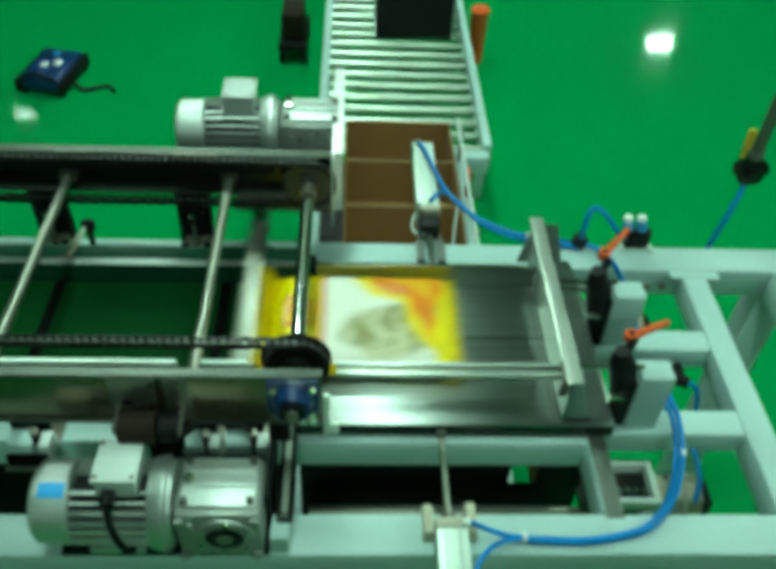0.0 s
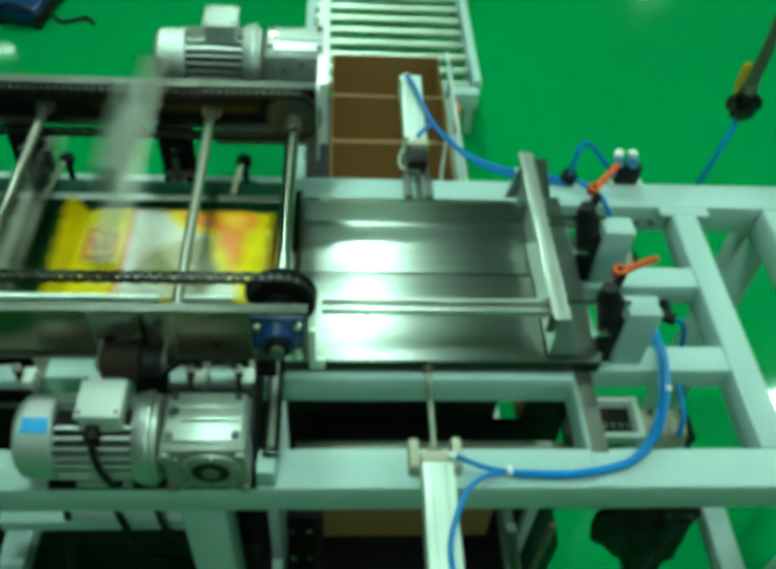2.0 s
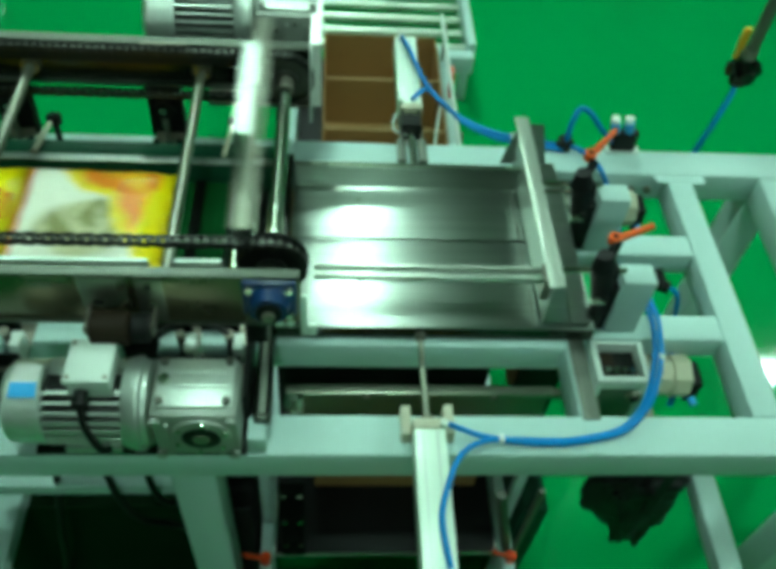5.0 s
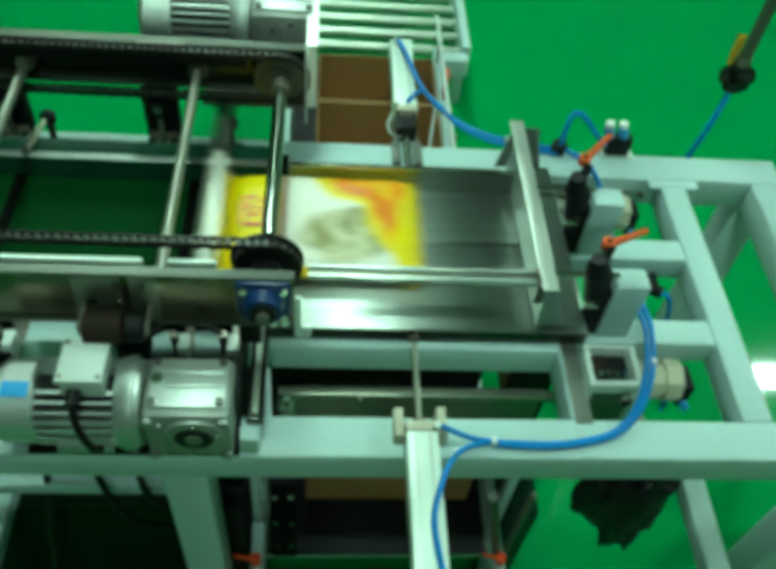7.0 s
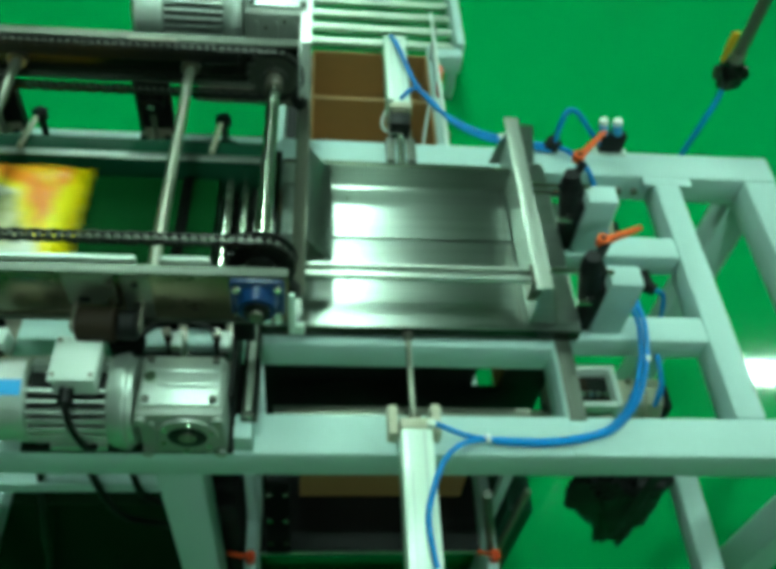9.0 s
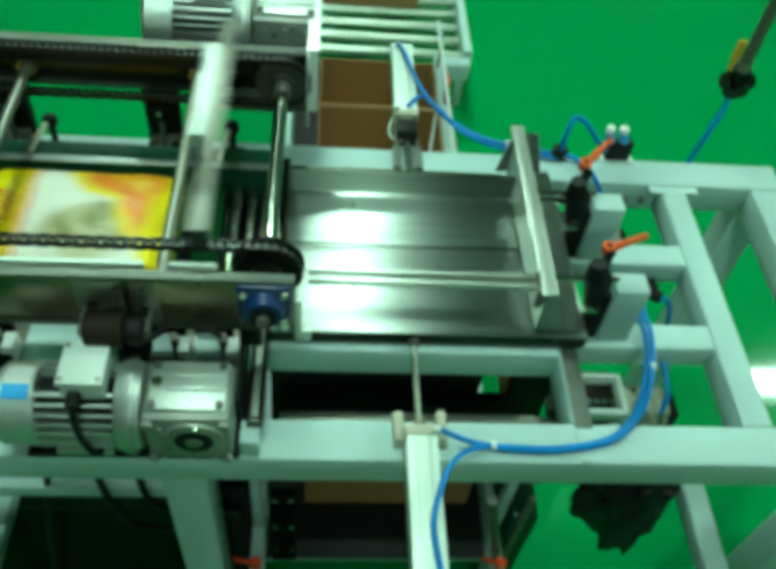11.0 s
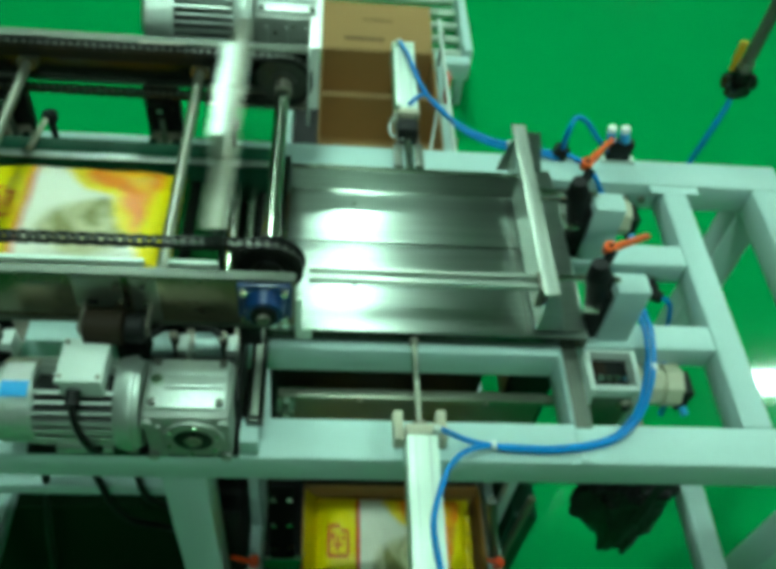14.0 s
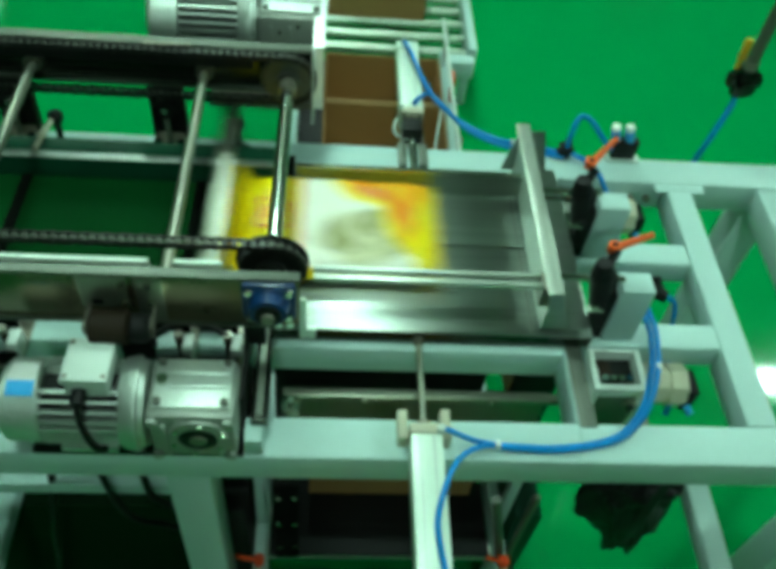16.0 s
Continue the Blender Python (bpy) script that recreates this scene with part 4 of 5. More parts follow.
part("tie_arm", B(0.4885, 0.5035, 0.872, 1.400, 0.945, 0.961), DULL, funnel)
part("tie_arm", B(0.4885, HX0, 0.872, 0.890, 0.9612, 0.985), DULL, funnel)


def lifting_cylinder(y):
    mc = C((0.610, y, 1.025), (0.665, y, 1.025), 0.040, seg=8)
    cyl(mc, (0.665, y, 1.025), (0.673, y, 1.025), 0.034, seg=18)
    cyl(mc, (0.673, y, 1.025), (0.706, y, 1.025), 0.043, seg=8)
    c = part("cylinder", mc, CREAM, funnel, "cream octagonal lifting cylinder")
    part("plug", B(0.7062, 0.728, y - 0.036, y + 0.020, 0.985, 1.050, bevel=0.004), BLACK, c, "black plug")
    part("fitting", C((0.716, y - 0.0362, 1.004), (0.722, y - 0.052, 0.998), 0.008, seg=10), STICKB, c, "blue push-in fitting")
    for sz in (-0.018, 0.018):
        part("bolt", C((0.640, y + sz, 1.060), (0.640, y + sz, 1.069), 0.006, seg=6), DULL, c)


lifting_cylinder(0.872)
lifting_cylinder(1.338)
part("rear_head", B(0.5045, 0.6095, 1.290, 1.385, 0.955, 1.075, bevel=0.003), FLANGE, funnel)
for k in range(4):
    part("screw", C((0.532 + 0.016 * k, 0.846, 1.0642), (0.532 + 0.016 * k, 0.846, 1.083), 0.0064, seg=8), SHINY, funnel)
part("end_tab", B(-0.080, -0.045, 0.800, 0.8515, 0.974, 0.980, bevel=0.001), SHINY, funnel, "bright steel tab")
for ty in (0.812, 0.835):
    part("nut", C((-0.062, ty, 0.980), (-0.062, ty, 0.992), 0.008, seg=6), SHINY, funnel)
for bx in (0.08, 0.33):
    part("bolt", C((bx, 0.852, 0.973), (bx, 0.842, 0.973), 0.006, seg=6), DULL, funnel)

# black covered cable bundle hanging under the front beam
rnd = random.Random(5)
bun = bmesh.new()
bmesh.ops.create_icosphere(bun, subdivisions=5, radius=1)
for v in bun.verts:
    d = v.co.normalized()
    r = 1 + 0.35 * noise.noise(d * 2.2 + Vector((3, 1, 2))) + 0.20 * abs(noise.noise(d * 5)) + 0.06 * noise.noise(d * 14)
    low = max(0.0, -d.z)
    v.co = Vector((0.718 + 0.090 * low + 0.108 * r * d.x * (1 - 0.40 * low * low), 0.845 + 0.062 * r * d.y, 0.640 + (0.12 if d.z > 0 else 0.33) * r * d.z))
unit = thing("wrapped_unit", "black plastic wrapped unit hanging under the front beam", "wrapped unit")
part("wrapping", bun, BLACK, unit)
part("hanger_strap", B(0.70, 0.72, 0.742, 0.746, 0.66, 1.018), BLACK, unit)
for pts in (((-0.425, 0.745, 1.08), (-0.42, 0.738, 0.95), (-0.405, 0.722, 0.80), (-0.381, 0.725, 0.69), (-0.33, 0.74, 0.625), (-0.30, 0.78, 0.50)),
            ((-0.345, 0.745, 1.08), (-0.34, 0.738, 0.93), (-0.328, 0.722, 0.80), (-0.29, 0.76, 0.66), (-0.26, 0.78, 0.50)),
            ((-0.50, 0.745, 1.05), (-0.52, 0.750, 0.85), (-0.56, 0.730, 0.62), (-0.60, 0.74, 0.40), (-0.68, 0.76, 0.1))):
    solid("motor_cable", tube_mesh(pts, 0.007), BLACK, "black motor cable hanging behind the front beam", "cable", group="motor cables")
# plain block added to keep the area beside the lower conveyor black
block_ob = thing("dark_block", "plain dark block beside the lower conveyor", "housing")
part("case", B(-0.30, -0.165, 0.80, 1.34, 0.02, 0.56, bevel=0.008), BLACK, block_ob)
part("plinth", B(-0.29, -0.175, 0.81, 1.33, 0, 0.0198), BLACK, block_ob)
# added block whose dark green stands in for shaded floor under the frame
shade_block = thing("floor_shade_block", "dark green block standing in for shaded floor under the frame", "cabinet")
part("panel", B(-0.98, -0.310, 0.80, 1.36, 0.0, 0.585, bevel=0.004), FLOOR_SHADE, shade_block)
part("top", B(-0.985, -0.308, 0.795, 1.365, 0.5855, 0.594), FLOOR_SHADE, shade_block)
solid("support_pipe", C((1.10, 0.68, 0.30), (1.70, 1.23, 0.30), 0.026, seg=16), DARK, "dark steel pipe lying low beside the frame", "pipe")
solid("pipe_stand", B(1.375, 1.425, 0.93, 0.98, 0, 0.279), DARK, "dark steel stand under the low pipe", "stand")

# ---------------------------------------------------------------- roller conveyors for the cartons
RZ = 0.30


def roller_line(name, label, x0, x1, y0, y1, rail, legs):
    ob = thing(name, label, "roller conveyor")
    for rx0, rx1 in ((x0 - rail, x0), (x1, x1 + rail)):
        part("side_rail", B(rx0, rx1, y0, y1, RZ - 0.07, RZ + 0.045, bevel=0.004), PAINT, ob)
        for ly in legs:
            part("leg", B(rx0, rx1, ly, ly + 0.05, 0, RZ - 0.0705, bevel=0.003), PAINT, ob)
    n = int((y1 - y0 - 0.06) / 0.105)
    base = None
    for i in range(n):
        if base is None:
            base = part("roller", C((x0 + 0.002, 0, 0), (x1 - 0.002, 0, 0), 0.022, seg=16), ROLLER, ob)
            r = base
        else:
            r = new("roller", base.data)
            r.parent = ob
        r.matrix_basis = T(0, y0 + 0.06 + i * 0.105, RZ - 0.022)
    return ob


roller_line("roller_conveyor", "grey gravity roller conveyor bringing empty cartons", -0.115, 0.580, 2.98, 7.0, 0.036, (3.05, 4.9, 6.8))
under_line = roller_line("roller_conveyor", "grey roller conveyor running under the packing machine", -0.125, 0.450, -0.18, 2.955, 0.030, (-0.15, 0.78, 1.6, 2.85))
part("belt", B(-0.120, 0.445, 0.80, 2.90, RZ - 0.001, RZ + 0.0005, bevel=0), BLACK, under_line, "black carrying belt")
part("end_bracket", B(0.482, 0.600, 2.90, 2.955, RZ - 0.05, RZ + 0.03, bevel=0.003), PAINT, under_line)
part("guide_rail", C((0.445, 1.5, 0.50), (0.445, 2.95, 0.50), 0.008, seg=10), BOXW, under_line)
for gy in (1.55, 2.2, 2.85):
    part("guide_stay", B(0.452, 0.462, gy, gy + 0.012, RZ + 0.0455, 0.505), DULL, under_line)
part("reflector", B(0.463, 0.476, 2.60, 2.66, RZ + 0.05, 0.46, bevel=0.003), RED, under_line, "small red sensor")
part("strut", C((0.395, 0.792, 0.66), (0.462, 0.792, RZ + 0.046), 0.012, seg=12), FLANGE, under_line)
for kx in (-0.140, 0.465):
    part("clamp_lever", C((kx, 0.760, RZ + 0.070), (kx - 0.050, 0.752, RZ + 0.120), 0.006, seg=10), RED, under_line, "red clamping lever")
    part("knob", lathe([(0.0, 0.008), (0.006, 0.014), (0.030, 0.015), (0.036, 0.008)], "z", 12), RED, under_line, "red clamping knob").matrix_basis = T(kx, 0.762, RZ + 0.046)
    part("upright", B(kx - 0.012, kx + 0.012, 0.86, 0.885, RZ + 0.0455, 0.62, bevel=0.003), PAINT, under_line)
side = thing("side_bracket", "black perforated side bracket with bright bolts", "bracket")
part("plate", B(-0.102, -0.045, 0.795, 0.7985, 0.3005, 0.70, bevel=0.001), RUBBER, side)
part("return_fold", B(-0.102, -0.0985, 0.7987, 0.84, 0.3005, 0.70), RUBBER, side)
for bx in (-0.090, -0.054):
    for bz in (0.385, 0.52, 0.66):
        part("bolt", C((bx, 0.795, bz), (bx, 0.786, bz), 0.0065, seg=6), SHINY, side)
dbox = thing("drive_box", "dark green drive box standing under the machine", "drive box")
part("case", B(0.49, 0.555, 0.84, 1.10, 0.0, 0.46, bevel=0.006), GUARD, dbox)
part("strut", B(0.50, 0.515, 0.82, 0.835, 0.0, 0.60, bevel=0.003), DULL, dbox)


# ---------------------------------------------------------------- things behind the machine
# made-up box in place of a darker reflection on the rollers
crate = thing("crate", "dark open box standing in for a darker patch on the rollers", "crate", at=(0.32, 4.24, RZ + 0.001))
for wx0, wx1, wy0, wy1 in ((-0.2, 0.2, -0.22, -0.21), (-0.2, 0.2, 0.21, 0.22), (-0.2, -0.19, -0.2099, 0.2099), (0.19, 0.2, -0.2099, 0.2099)):
    part("wall", B(wx0, wx1, wy0, wy1, 0.012, 0.26), DARK, crate)
part("base", B(-0.2, 0.2, -0.22, 0.22, 0, 0.012), DARK, crate)
part("rim", box(B(-0.212, 0.212, -0.232, -0.2205, 0.235, 0.26), -0.212, 0.212, 0.2205, 0.232, 0.235, 0.26), DARK, crate)
bin_ob = thing("plastic_bin", "orange plastic bin on the floor beside the rollers", "bin", at=(0.715, 4.35, 0))
part("body", lathe([(0.0, 0.036), (0.004, 0.040), (0.30, 0.050), (0.31, 0.056), (0.318, 0.055)], "z", 20), ORANGE, bin_ob)
part("lid", lathe([(0.3185, 0.054), (0.33, 0.048), (0.338, 0.02)], "z", 20), ORANGE, bin_ob)
tm = thing("floor_trolley", "dark small wheeled trolley behind the conveyor", "trolley", at=(-0.34, 4.45, 0))
part("deck", B(-0.08, 0.08, -0.2, 0.2, 0.08, 0.12, bevel=0.008), DARK, tm)
part("load", B(-0.06, 0.06, -0.15, 0.15, 0.1205, 0.28, bevel=0.02), BROWNM, tm)
for wx in (-0.06, 0.06):
    for wy in (-0.16, 0.16):
        part("wheel", C((wx - 0.015, wy, 0.04), (wx + 0.015, wy, 0.04), 0.04, seg=14), BLACK, tm)
jack = thing("welding_set", "dark blue portable machine with white panel on floor", "machine", at=(-1.62, 4.02, 0), turn=-10)
part("body", B(-0.105, 0.105, -0.165, 0.165, 0.02, 0.10, bevel=0.02), BEARB, jack)
part("bumper", box(B(-0.125, -0.1055, -0.185, 0.185, 0.02, 0.085, bevel=0.008), 0.1055, 0.125, -0.185, 0.185, 0.02, 0.085, bevel=0.008), BLACK, jack)
part("panel", B(-0.045, -0.005, -0.05, 0.00, 0.1005, 0.106, bevel=0.002), STICKW, jack, "white top panel")
part("panel", B(0.015, 0.055, -0.02, 0.04, 0.1005, 0.106, bevel=0.002), STICKW, jack, "white top panel")
part("label", B(-0.03, 0.0, 0.08, 0.12, 0.1005, 0.104), STICKB, jack)
part("strap", tube_mesh([(-0.09, -0.15, 0.09), (0.0, -0.17, 0.13), (0.09, -0.15, 0.09)], 0.012), BLACK, jack)
part("cable", tube_mesh([(0.12, -0.05, 0.05), (0.20, -0.08, 0.012), (0.30, -0.02, 0.012), (0.36, -0.06, 0.012)], 0.010), BLACK, jack)
for wx in (-0.1, 0.1):
    for wy in (-0.14, 0.14):
        part("foot", C((wx, wy, 0), (wx, wy, 0.02), 0.02, seg=10), BLACK, jack)
solid("floor_cable", tube_mesh([(-1.75, 5.6, 0.008), (-1.55, 5.25, 0.008), (-1.4, 5.35, 0.008), (-1.42, 5.6, 0.008), (-1.7, 5.8, 0.008), (-2.2, 5.5, 0.008)], 0.008), BOXW, "pale cable lying loose on the green floor", "cable")


# ---------------------------------------------------------------- moving things
def pusher():
    """A flight of the chains; x along the travel, z outwards from the chain."""
    ob = thing("pusher_flight", "stainless pusher flight carried between the two chains", "pusher", group="pusher flights")
    mid = (YF + YR) / 2
    bm = B(-0.015, 0.016, 0.822 - mid, YR - mid + 0.010, 0.042, 0.0455, bevel=0.0008)
    part("crossbar", bm, ROD, ob)
    for s in (YF - mid, YR - mid):
        part("attachment", B(-0.010, 0.010, s - 0.012, s + 0.012, 0.0095, 0.0418), DARK, ob)
    part("pusher_plate", B(0.0125, 0.0160, -0.115, 0.127, 0.046, 0.120, bevel=0.0008), STEEL, ob)
    part("edge_fold", B(-0.002, 0.0123, -0.115, 0.127, 0.1165, 0.120), STEEL, ob)
    for by in (-0.09, 0.1):
        part("bolt", C((0.0, by, 0.0455), (0.0, by, 0.051), 0.005, seg=6), DULL, ob)
    return ob


FLIGHTS = [pusher()]
for _ in range(3):
    FLIGHTS.append(copy_thing(FLIGHTS[0], pose(0, 0, 0)))


def film_bag():
    ob = thing("food_bag", "yellow and cream printed pillow bag of noodles", "bag", group="filled bags")
    bm = bmesh.new()
    nx, ny = 36, 26
    hx, hy, hz = 0.181, 0.133, 0.030
    top, bot = {}, {}
    for i in range(nx + 1):
        for j in range(ny + 1):
            u, v = -1 + 2 * i / nx, -1 + 2 * j / ny
            puff = max(0.0, (1 - abs(u) ** 7)) ** 0.6 * max(0.0, (1 - abs(v) ** 8)) ** 0.55
            x = u * hx
            y = v * hy * (1 - 0.035 * (1 - abs(u)) )
            w = noise.noise((x * 14, y * 14, 1.7)) * 0.006 + noise.noise((x * 36, y * 30, 4.1)) * 0.0035
            zt = puff * (hz + w)
            top[i, j] = bm.verts.new((x, y, zt))
            edge = i in (0, nx) or j in (0, ny)
            bot[i, j] = top[i, j] if edge else bm.verts.new((x, y, -puff * hz * 0.9))
    for i in range(nx):
        for j in range(ny):
            bm.faces.new((top[i, j], top[i + 1, j], top[i + 1, j + 1], top[i, j + 1]))
            b = [bot[i, j], bot[i, j + 1], bot[i + 1, j + 1], bot[i + 1, j]]
            if len(set(b)) >= 3 and len({id(q) for q in b} & {id(q) for q in (top[i, j], top[i + 1, j], top[i + 1, j + 1], top[i, j + 1])}) < 4:
                bm.faces.new(list(dict.fromkeys(b)))
    bmesh.ops.recalc_face_normals(bm, faces=bm.faces)
    part("pillow", bm, FILM, ob)
    for s in (-1, 1):
        em = bmesh.new()
        prev = None
        for j in range(31):
            y = -0.130 + 0.260 * j / 30
            lift = 0.004 * math.sin(j * 1.3) + (0.036 + 0.010 * j / 30 if s < 0 else 0.002)
            row = [em.verts.new((s * (0.1805 + (0.030 if s < 0 else 0.015) * k), y, 0.0015 * (-1) ** j + lift * k)) for k in (0, 0.5, 1)]
            if prev:
                for k in range(2):
                    em.faces.new((prev[k], prev[k + 1], row[k + 1], row[k]))
            prev = row
        bmesh.ops.solidify(em, geom=em.faces[:], thickness=0.0012)
        part("seal", em, FOIL, ob, "crimped yellow end seal")
    mk = bmesh.new()
    for x0, x1, y0, y1 in ((-0.155, -0.149, -0.025, 0.050), (-0.109, -0.103, -0.020, 0.035), (-0.150, -0.106, -0.028, -0.021), (-0.148, -0.125, 0.044, 0.052), (-0.124, -0.106, 0.032, 0.040), (-0.142, -0.116, 0.000, 0.005), (-0.133, -0.128, -0.012, 0.024), (-0.146, -0.138, 0.014, 0.030), (-0.120, -0.113, 0.012, 0.024)):
        box(mk, x0, x1, y0, y1, 0.0255, 0.0302)
    part("emblem", mk, RED, ob, "red outlined emblem")
    return ob


BAGS = [film_bag()]
for _ in range(7):
    BAGS.append(copy_thing(BAGS[0], pose(0, 0, 0)))


def carton():
    ob = thing("carton", "open brown corrugated cardboard carton on the rollers", "carton", group="cartons")
    w, d, h, t = 0.215, 0.1388, 0.205, 0.005
    part("base", B(-w + t, w - t, -d + t, d - t, 0.001, 0.006), CARD, ob)
    part("front_wall", B(-w, w, -d, -d + t, 0, h), CARDL, ob)
    part("rear_wall", B(-w, w, d - t, d, 0, h), CARD, ob)
    for s in (-1, 1):
        part("side_wall", B(s * w, s * (w - t), -d + t + 0.0003, d - t - 0.0003, 0, h), CARD, ob)
    part("cut_edge", B(-w, w, -d, -d + t, h + 0.0003, h + 0.0018), CUT, ob)
    part("cut_edge", B(-w, w, d - t, d, h + 0.0003, h + 0.0018), CUT, ob)
    return ob


CARTONS = [carton()]
for _ in range(8):
    CARTONS.append(copy_thing(CARTONS[0], pose(0, 0, 0)))
part("front_flap", B(-0.213, 0.213, 0, 0.150, 0, 0.0045, bevel=0.001), CARDL, CARTONS[0], "front flap folded in").matrix_basis = pose(0, -0.137, 0.2072, 22)
# the carton that still has its rear flap up
flap = part("flap", B(-0.214, 0.214, 0, 0.265, -0.0045, 0, bevel=0.001), CARDL, CARTONS[7], "raised rear flap")
pr = B(-0.13, 0.03, 0.05, 0.062, 0.0003, 0.001)
box(pr, -0.06, 0.06, 0.16, 0.166, 0.0003, 0.001)
part("print", pr, BROWNM, flap, "faint dark printed bars")


def motions():
    # pusher flights: one pitch of the chain for each bag
    straight, arc = 1.74, math.pi * SR
    loop = 2 * (straight + arc)
    pitch = loop / 4
    rest = straight + SR * radians(38)
    moves = [(e - 0.93, e) for e in (0.18, 2.49, 5.69, 7.19, 9.97, 11.62, 14.65, 16.19)]

    GOES = [(0, 0), (0.1, 0.06), (0.25, 0.215), (0.4, 0.395), (0.5, 0.570), (0.6, 0.700), (0.67, 0.762), (0.82, 0.905), (0.93, 0.952)]

    def travelled(t):
        s = 0.0
        for a, b in moves:
            u = min(max((t - a) / (b - a), 0.0), 1.0)
            left = 0.93 * (1 - u)
            for (d0, r0), (d1, r1) in zip(GOES, GOES[1:]):
                if d0 <= left <= d1 + 1e-9:
                    s += pitch - (r0 + (r1 - r0) * (left - d0) / (d1 - d0)) * pitch / 0.952
                    break
        return s

    def on_loop(s):
        s %= loop
        if s < straight:
            return SX - straight + s, ZC - SR, 0.0
        s -= straight
        if s < arc:
            a = s / SR
            return SX + SR * math.sin(a), ZC - SR * math.cos(a), a
        s -= arc
        if s < straight:
            return SX - s, ZC + SR, math.pi
        s -= straight
        a = math.pi + s / SR
        return SX - straight + SR * math.sin(a), ZC - SR * math.cos(a), a

    mid = (YF + YR) / 2
    times = sorted({0.0, 16.0} | {round(k / 30, 4) for k in range(481) if any(a - 0.05 <= k / 30 <= b + 0.05 for a, b in moves)})
    for n, ob in enumerate(FLIGHTS):
        rows = []
        for t in times:
            x, z, a = on_loop(rest - pitch + travelled(t) - travelled(-2.0) - n * pitch)
            rows.append((t, Matrix.Translation((x, mid, z)) @ Matrix.Rotation(-a, 4, "Y") @ Matrix.Rotation(math.pi, 4, "X")))
        walk(ob, rows)
    walk(end_shaft, [(t, Matrix.Translation((SX, 0, ZC)) @ Matrix.Rotation(-travelled(t) / SR, 4, "Y")) for t in times])

    # gates: share of the way open, time by time
    opened = [(0, 0), (0.24, 0), (0.32, 0.18), (0.4, 0.5), (0.5, 1), (0.6, 1), (0.7, 0.85), (0.8, 0.42), (0.9, 0), (2.52, 0), (2.6, 0.2), (2.7, 0.55), (2.8, 0.9), (2.87, 1), (3.0, 1), (3.1, 0.4), (3.2, 0.06), (3.26, 0),
              (5.74, 0), (5.9, 0.55), (6.05, 1), (6.2, 0.9), (6.3, 0.42), (6.38, 0), (7.22, 0), (7.3, 0.22), (7.4, 0.7), (7.5, 0.95), (7.56, 1), (7.7, 1), (7.8, 0.45), (7.9, 0), (10.0, 0), (10.12, 0.55), (10.25, 1), (10.45, 1), (10.6, 0.4), (10.7, 0),
              (11.68, 0), (11.8, 0.5), (11.9, 1), (12.05, 1), (12.1, 0.93), (12.2, 0.55), (12.3, 0.16), (12.38, 0), (14.7, 0), (14.8, 0.42), (14.9, 0.95), (14.95, 1), (15.1, 1), (15.2, 0.9), (15.3, 0.35), (15.4, 0), (16, 0)]
    walk(gate_front, [(t, pose(0, -0.180 * u, 0)) for t, u in opened])
    walk(gate_rear, [(t, pose(0, 0.180 * u, 0)) for t, u in opened])

    # funnel: up while the cartons change
    lifted = [(0, 0), (3.48, 0), (3.75, 1), (7.2, 1), (7.45, 0), (12.45, 0), (12.75, 1), (16, 1)]
    walk(funnel, [(t, pose(0, 0, -0.085 * (1 - u))) for t, u in lifted])

    # cartons: time, centre y
    cz, cx = RZ + 0.001, 0.19
    gone = -0.02
    tracks = [[(0, 1.08), (3.55, 1.08), (3.8, 1.0), (4.2, 0.80), (5.0, 0.40), (5.3, gone), (16, gone)],
              [(0, 1.36), (4.3, 1.36), (5.2, 1.09), (13.2, 1.09), (13.4, 1.0), (13.5, 0.95), (13.7, 0.87), (13.9, 0.79), (14.0, 0.76), (14.2, 0.695), (14.4, 0.60), (14.6, 0.50), (15.0, 0.33), (15.4, 0.29), (16, 0.29)]]
    for k in range(5):
        y = 1.64 + 0.28 * k
        tracks.append([(0, y), (4.4, y), (5.6, y - 0.255), (13.65, y - 0.255), (13.85, y - 0.36), (14.1, y - 0.53), (16, y - 0.53)])
    tracks.append([(0, 4.9), (9.0, 4.9), (11.0, 3.5), (11.4, 3.30), (12.0, 3.07), (12.5, 2.89), (12.8, 2.80), (13.65, 2.80), (13.85, 2.69), (14.1, 2.515), (16, 2.515)])
    tracks.append([(0, 6.2), (12.0, 6.2), (15.0, 3.55), (15.5, 3.43), (16, 3.38)])
    for ob, rows in zip(CARTONS, tracks):
        walk(ob, [(t, pose(cx, y, cz)) for t, y in rows])
    h = 0.209
    walk(flap, [(t, pose(0, 0.1392, h, a)) for t, a in ((0, 12), (14.4, 8), (14.7, 0), (15.2, -25), (15.5, -55), (15.9, -84), (16, -86))])

    # bags: time and front edge x, then the fall into a carton
    by, bz = 1.120, 1.170
    half = 0.1965

    def edge(step):
        return (step - 680) * 0.001012 + 0.014

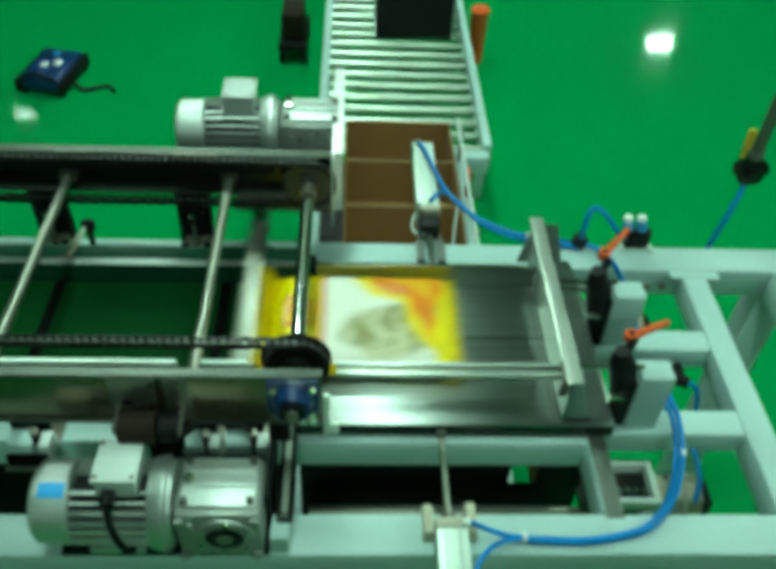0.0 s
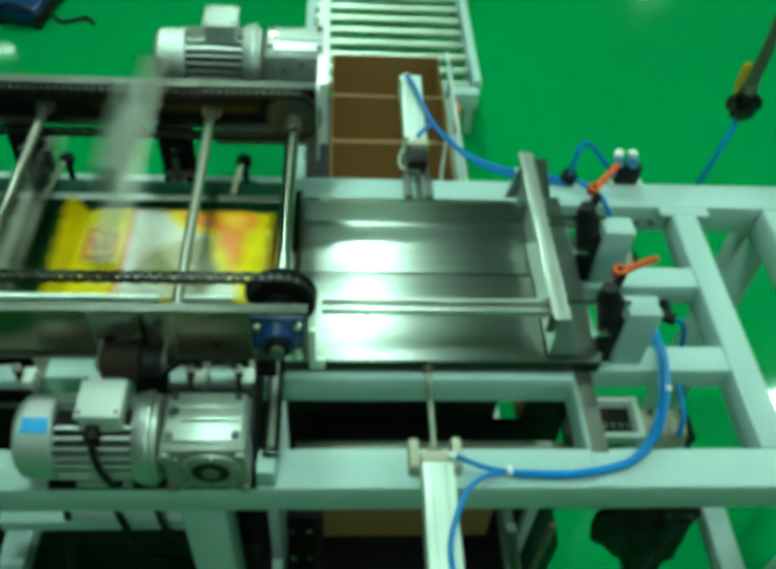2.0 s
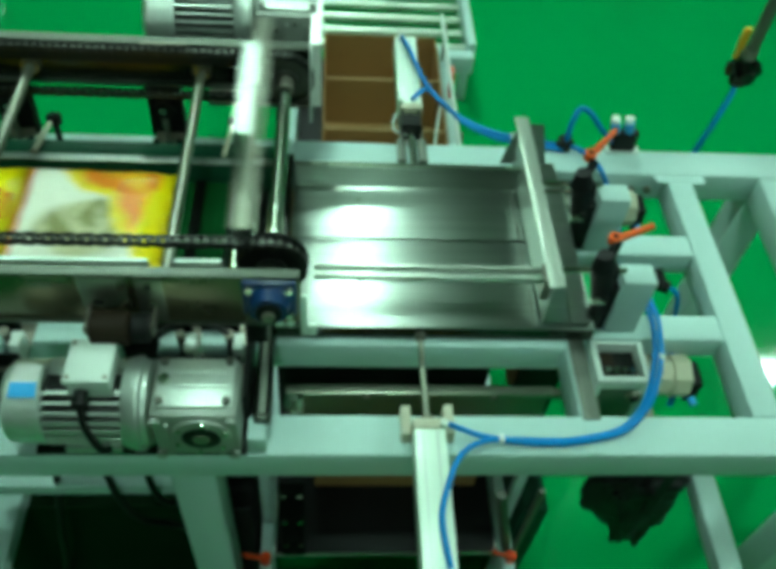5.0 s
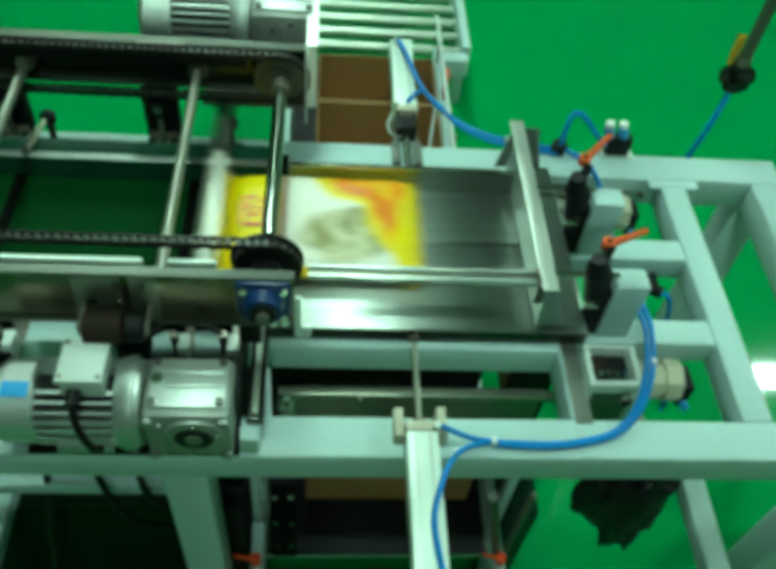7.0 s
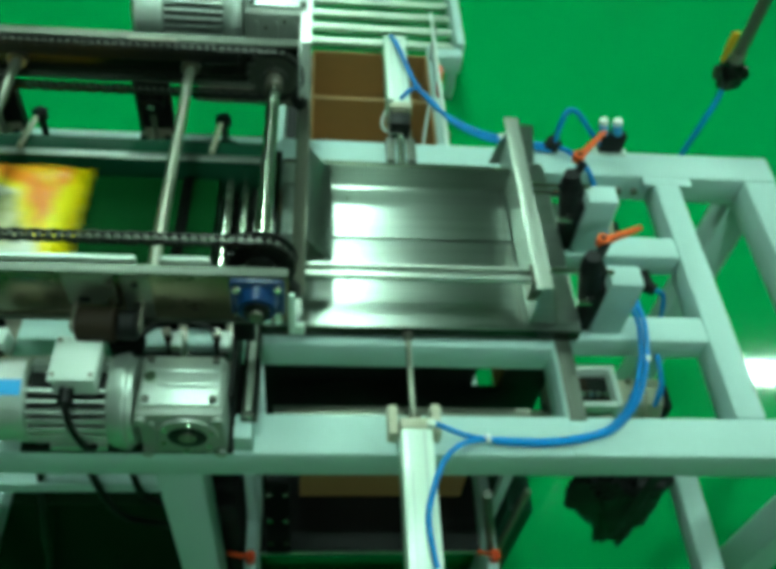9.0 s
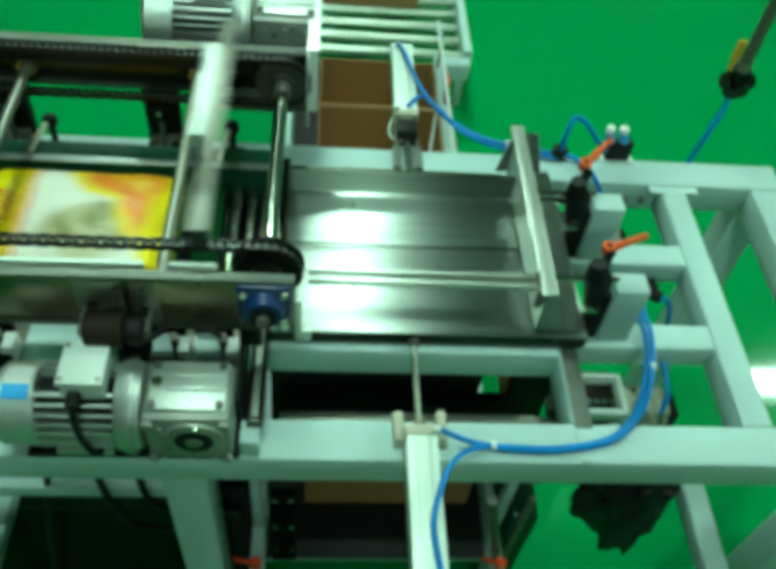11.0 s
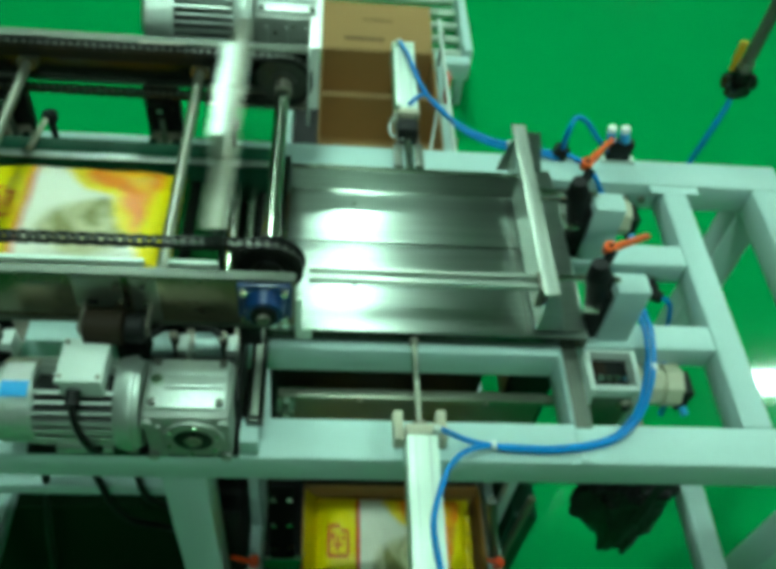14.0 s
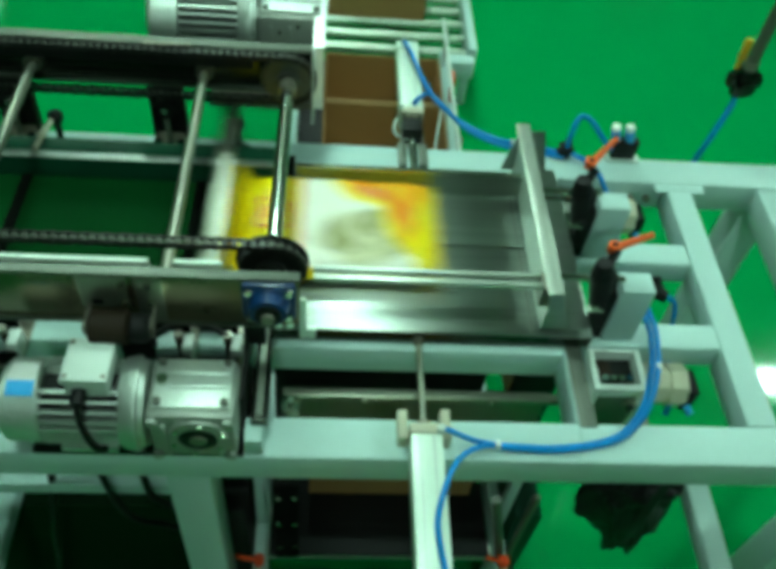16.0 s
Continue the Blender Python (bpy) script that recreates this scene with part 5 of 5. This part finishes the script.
    runs = [
        ([(0, 885), (0.1, 972), (0.2, 1050), (0.27, 1072)], 0.385, 0, 0),
        ([(0, -900), (0.6, -600), (1.3, 40), (1.4, 85), (1.5, 155), (1.6, 235), (1.7, 295), (1.8, 375), (2.0, 535), (2.1, 630), (2.2, 770), (2.3, 868), (2.4, 970), (2.5, 1072)], 2.76, 0, 1),
        ([(0, -2200), (3.6, -700), (4.5, 40), (4.8, 240), (5.2, 535), (5.4, 770), (5.6, 970), (5.72, 1072)], 5.95, 1, 0),
        ([(0, -3400), (5.3, -500), (6.3, 392), (6.4, 436), (6.5, 488), (6.6, 545), (6.7, 612), (6.8, 690), (7.0, 858), (7.1, 965), (7.2, 1068)], 7.41, 1, 1),
        ([(0, -4400), (7.6, -700), (8.8, 70), (8.9, 130), (9.0, 222), (9.1, 285), (9.5, 610), (9.8, 890), (9.99, 1072)], 10.14, 1, 2),
        ([(0, -5600), (9.6, -800), (10.6, 10), (10.8, 180), (11.1, 490), (11.3, 705), (11.4, 810), (11.5, 948), (11.6, 1034), (11.68, 1072)], 11.86, 1, 3),
        ([(0, -6800), (12.2, -700), (13.4, 10), (13.5, 55), (13.6, 100), (13.8, 242), (13.9, 325), (14.0, 380), (14.1, 470), (14.2, 560), (14.3, 642), (14.4, 785), (14.5, 895), (14.6, 1005), (14.7, 1066)], 14.83, 2, 0),
        ([(0, -7800), (14.2, -450), (15.0, 50), (15.1, 105), (15.2, 170), (15.3, 255), (15.4, 320), (15.5, 365), (15.6, 440), (15.7, 530), (15.8, 618), (16, 882)], None, None, 0),
    ]
    for ob, (way, fall, box_no, layer) in zip(BAGS, runs):
        rows = [(t, pose(edge(step) - half, by, bz)) for t, step in way]
        if fall is not None:
            x = edge(1072) - half
            z_end = cz + 0.034 + 0.037 * layer
            rows.append((fall, pose(x, by, bz)))
            drop = bz - z_end
            y_box = None
            for t, y in tracks[box_no]:
                if t <= fall + 0.6:
                    y_box = y
            for dt, dz in ((0.1, 0.080), (0.17, 0.132), (0.24, 0.138), (0.32, 0.146), (0.40, 0.168), (0.46, 0.30), (0.54, 0.55), (0.60, drop)):
                dz = min(dz, drop)
                lean = 5 * math.sin(math.pi * min(dt / 0.55, 1))
                rows.append((round(fall + dt, 3), pose(x + (cx - x) * dt / 0.6, by + (y_box - by) * dt / 0.6, bz - dz, lean, 0, 0)))
            end_t = fall + 0.6
            for t, y in tracks[box_no]:
                if t > end_t:
                    rows.append((t, pose(cx, y, z_end)))
            if rows[-1][0] < 16:
                rows.append((16, rows[-1][1]))
        walk(ob, rows)


motions()
